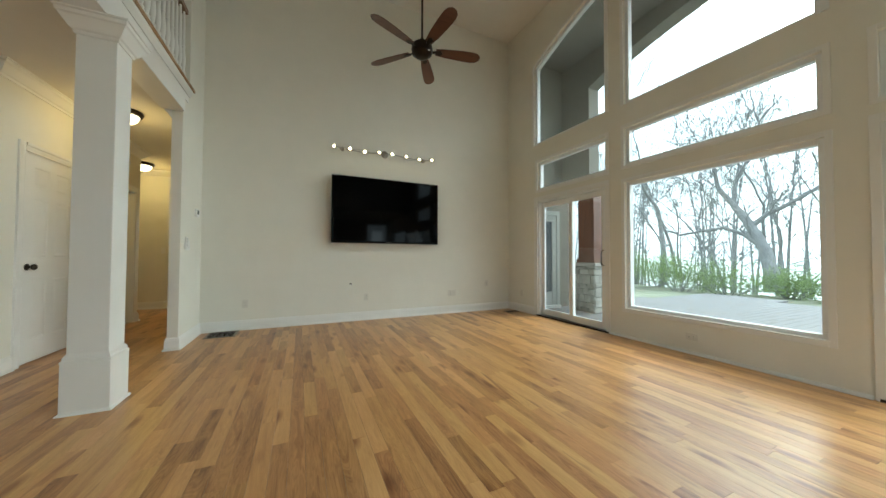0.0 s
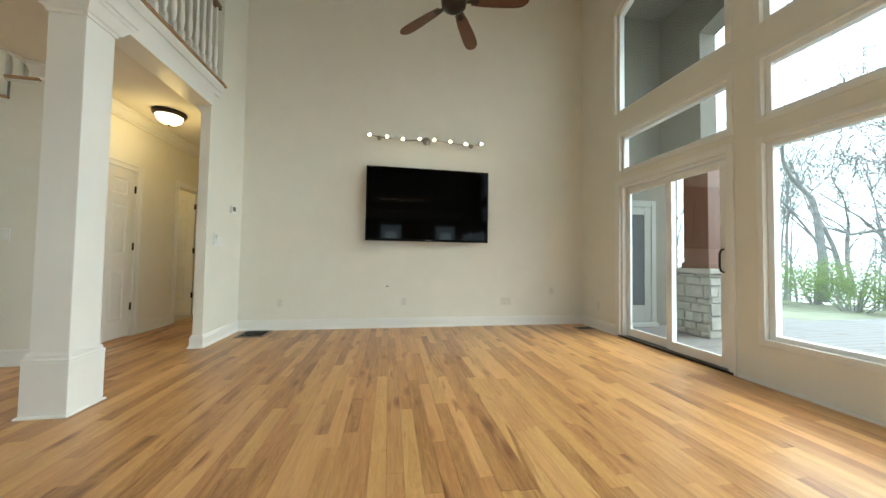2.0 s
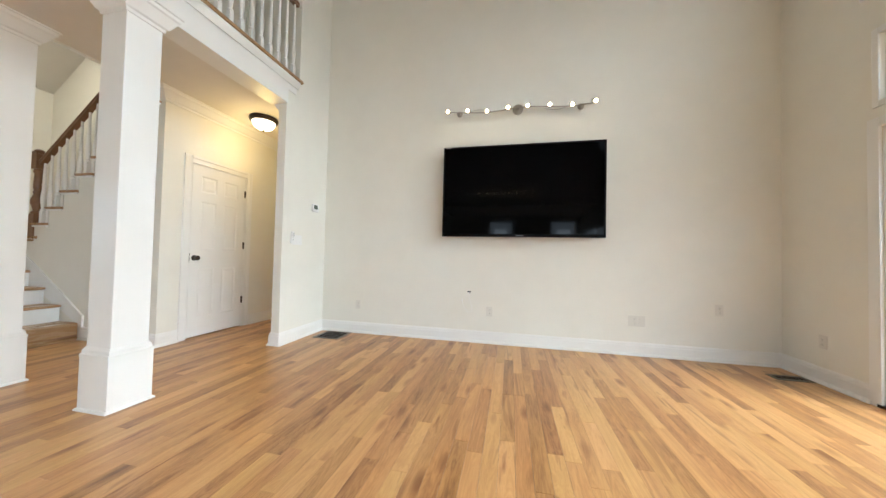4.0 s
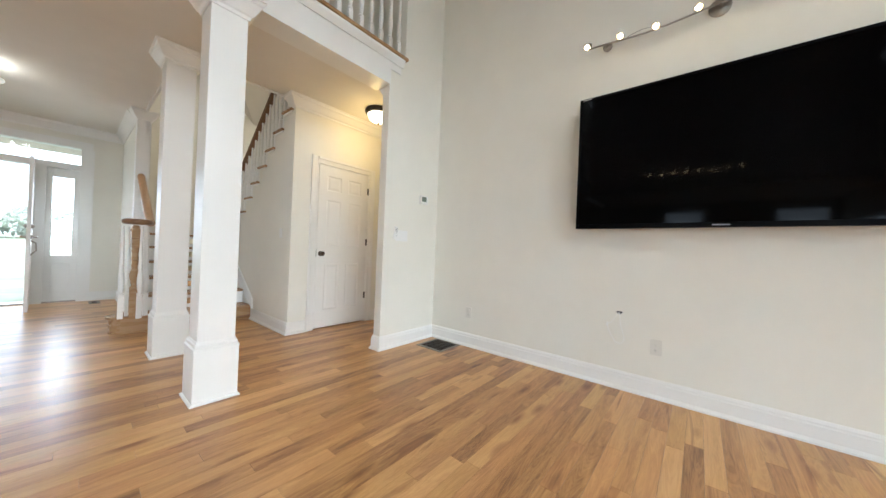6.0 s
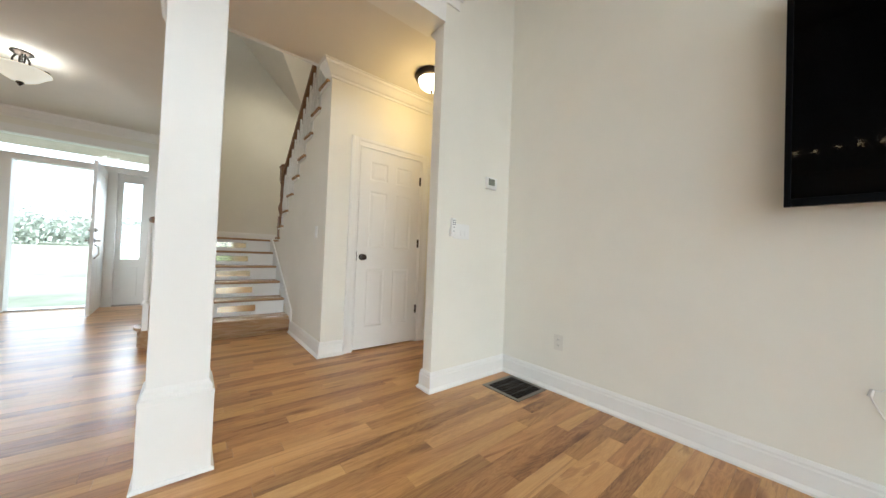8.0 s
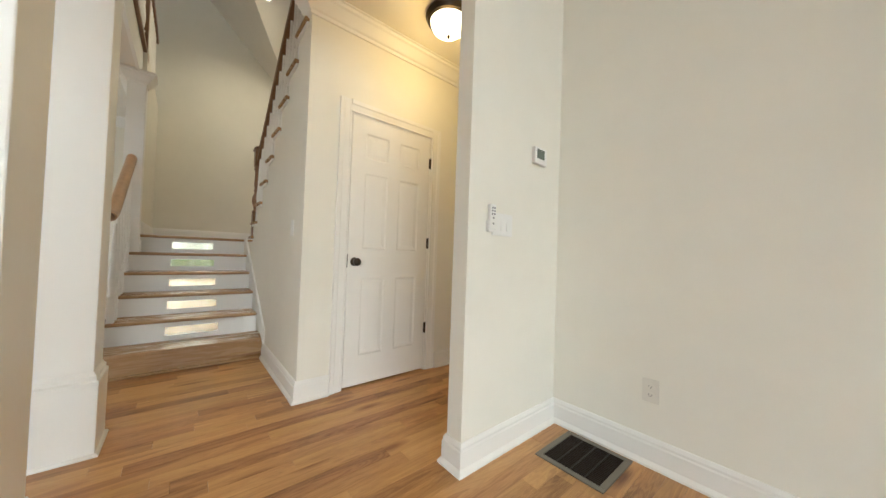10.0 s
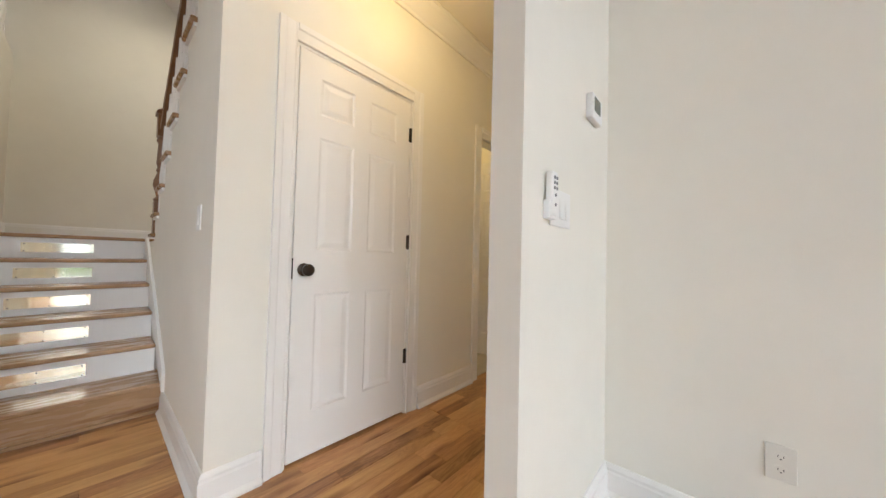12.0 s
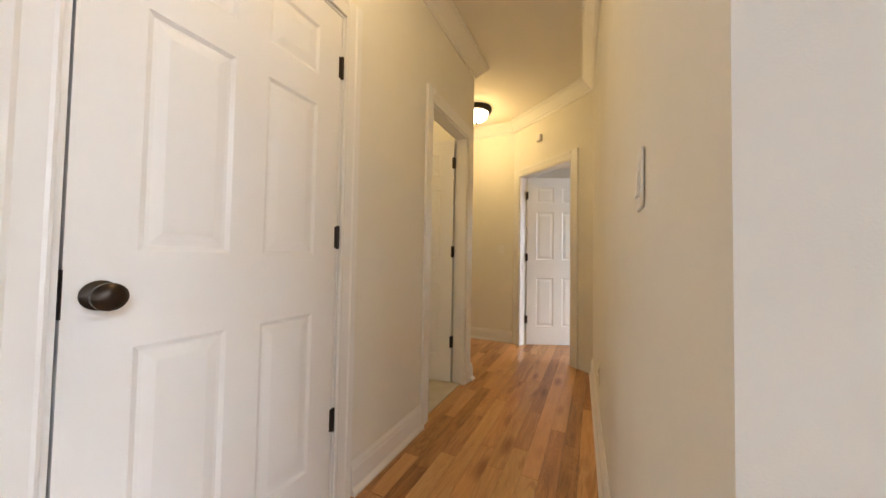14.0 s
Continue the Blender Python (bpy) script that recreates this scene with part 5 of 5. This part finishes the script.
for pts, rr in GREAT_BOUGHS:
    n = len(pts) - 1
    wood_s.tube(pts, [rr * (1 - 0.6 * k / n) for k in range(n + 1)], 8)
    for k in range(1, n + 1):
        way = Vector(pts[k]) - Vector(pts[k - 1])
        for side in (-1, 1):
            grow(wood_s, tips, pts[k], (way.x + rg.uniform(-0.5, 0.5), way.y * 0.6 + side * 0.5, abs(way.z) * 0.5 + rg.uniform(0.3, 0.9)), rg.uniform(1.2, 2.0), rr * 0.34, 3, rg)
part("trunk", wood_s, BARK, oak, "thick leaning gray trunk", True)
twig_leaves = Shape()
leaves(twig_leaves, tips[::2], 2, 0.3, 0.04, rg)
part("crown", twig_leaves, LEAF, oak, "few pale young leaves")
tree(19.5, 5.2, 12.0, 0.17, 12, (0.03, 0.0))
tree(20.0, 8.2, 9.5, 0.10, 13, (0.0, 0.15), leaf=2)
tree(22.0, -1.0, 12.0, 0.13, 14, (0.04, -0.03))
tree(21.5, -2.6, 12.0, 0.14, 15, (0, 0.05))
tree(24.0, 2.6, 12.0, 0.12, 16)
tree(23.0, 11.0, 9.0, 0.11, 17, (0, -0.1), leaf=2)
tree(26.0, 8.0, 12.0, 0.14, 18)
tree(25.0, -5.5, 12.0, 0.15, 19)
tree(28.0, 0.6, 12.0, 0.13, 20)
tree(22.0, 15.0, 10.0, 0.13, 21, leaf=2)
tree(27.0, 13.5, 11.0, 0.13, 22)
tree(23.5, 6.4, 10.0, 0.09, 23, leaf=2)
tree(21.0, 3.6, 9.0, 0.07, 24, leaf=2)
tree(25.0, 5.0, 12.0, 0.10, 25)
tree(24.0, -3.4, 11.0, 0.10, 26)
tree(30.0, 4.0, 12.0, 0.12, 27)


def bush(x, y, r, h, seed):
    rg = random.Random(seed)
    t = thing("bush", (x, y, -0.5), "leafy green shrub at the edge of the lawn", "bush", "shrubs behind the lawn")
    s, cs = Shape(), []
    for _ in range(16):
        a, k = rg.uniform(0, 6.28), rg.uniform(0.2, 1)
        top = (r * k * math.cos(a), r * k * math.sin(a), h * rg.uniform(0.5, 1.05) * (1.15 - 0.45 * k))
        s.tube([(0.2 * top[0], 0.2 * top[1], 0), (0.7 * top[0], 0.7 * top[1], top[2] * 0.6), top], [0.02, 0.013, 0.005], 5)
        cs += [Vector(top) * f for f in (0.55, 0.78, 1.0)]
    part("stems", s, BARK, t)
    lv = Shape()
    leaves(lv, cs, 60, 0.26, 0.042, rg)
    part("crown", lv, SHRUB, t, "dense small green leaves")


rb = random.Random(5)
for i in range(17):
    y = -8 + i * 1.55
    bush(17.0 + rb.uniform(-0.8, 1.4) + max(0, y - 4) * 0.12, y, rb.uniform(0.9, 1.4), rb.uniform(0.9, 1.8) * (1.75 if 2 < y < 6 else 0.85), 100 + i)

# far woods on both sides of the house
rf = random.Random(9)
# bluish gray lightened to imitate haze on the distant twigs
PALE = surface("twigs_haze_tint", (0.27, 0.275, 0.285), 0.9, vary=0.2, scale=1.0, spec=0.1)
# leaf green washed out in the colour itself, in place of haze
HAZE = surface("leaves_haze_tint", (0.21, 0.24, 0.165), 0.9, vary=0.25, scale=0.5, spec=0.1)
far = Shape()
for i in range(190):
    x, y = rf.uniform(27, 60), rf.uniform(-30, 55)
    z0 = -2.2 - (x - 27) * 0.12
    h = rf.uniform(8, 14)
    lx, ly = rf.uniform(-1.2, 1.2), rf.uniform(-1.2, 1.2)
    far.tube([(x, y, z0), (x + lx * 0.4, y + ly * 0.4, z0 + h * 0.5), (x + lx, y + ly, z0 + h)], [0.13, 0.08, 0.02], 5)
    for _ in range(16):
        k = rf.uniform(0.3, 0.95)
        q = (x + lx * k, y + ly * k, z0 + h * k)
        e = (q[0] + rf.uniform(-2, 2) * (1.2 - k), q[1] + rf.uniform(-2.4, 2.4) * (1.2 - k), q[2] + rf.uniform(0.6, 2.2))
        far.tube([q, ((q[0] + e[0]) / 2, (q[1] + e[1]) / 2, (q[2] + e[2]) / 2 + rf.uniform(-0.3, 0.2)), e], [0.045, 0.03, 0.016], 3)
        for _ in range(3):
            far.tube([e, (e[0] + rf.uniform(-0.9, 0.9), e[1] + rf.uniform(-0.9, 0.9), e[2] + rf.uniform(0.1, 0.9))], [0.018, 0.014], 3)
solid("far_woods", far, PALE, "bare spring woods behind the garden, pale gray with painted haze", "woods", kind="stuff")
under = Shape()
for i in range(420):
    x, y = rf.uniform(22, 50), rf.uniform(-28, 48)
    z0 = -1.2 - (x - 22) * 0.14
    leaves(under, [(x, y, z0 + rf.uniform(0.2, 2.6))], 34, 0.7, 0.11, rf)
solid("undergrowth", under, HAZE, "young undergrowth below the bare trees, paled by painted haze", "undergrowth", kind="stuff")
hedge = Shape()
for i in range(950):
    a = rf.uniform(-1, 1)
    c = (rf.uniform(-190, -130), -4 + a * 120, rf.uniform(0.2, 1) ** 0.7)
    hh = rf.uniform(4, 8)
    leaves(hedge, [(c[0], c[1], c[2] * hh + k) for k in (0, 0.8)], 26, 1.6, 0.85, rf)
# leaf colour lightened to stand for haze over the field
solid("far_treeline", hedge, surface("far_leaves_haze_tint", (0.46, 0.49, 0.43), 0.9, vary=0.2, scale=0.1, spec=0.1), "distant green tree line beyond the field, haze painted into its colour", "trees", kind="stuff")

# ---- floorboards, last ----
PW = 0.083
rng = random.Random(7)
lengths = [0.45, 0.6, 0.8, 1.0, 1.25, 1.5]


def plank_mesh(length):
    w = PW - 0.0012
    return Shape().box(-w / 2, w / 2, 0.0006, length - 0.0006, -0.018, 0).mesh("plank", PLANK)


plank_kinds = {l: plank_mesh(l) for l in lengths}
floor = thing("floor", (0, 0, 0), "honey oak strip floor with satin finish", "floor", kind="structure")
rest = Shape()
count = 0
for x0, x1, y0, y1 in ((FX - 0.1, WX + 0.1, Y0, 0.0), (-2.75, 2.5, 0.0, 5.0)):
    x = x0
    while x < x1:
        y = y0 - rng.random() * 1.2
        while y < y1:
            l = rng.choice(lengths)
            xc = x + PW / 2
            if -1.05 < xc < 4.2 and y > max(-4.6, y0) and y + l < -0.2 and count < 300:
                ob = new("plank", plank_kinds[l])
                ob.location = (xc, y, 0)
                ob.parent = floor
                count += 1
            else:
                a, b = max(y, y0), min(y + l, y1)
                if b - a > 0.01:
                    rest.box(xc - PW / 2 + 0.0006, xc + PW / 2 - 0.0006, a + 0.0006, b - 0.0006, -0.018, 0)
            y += l
        x += PW
tagged(part("planks", rest, PLANKS, floor, "oak floorboards laid in rows"), kind="stuff")
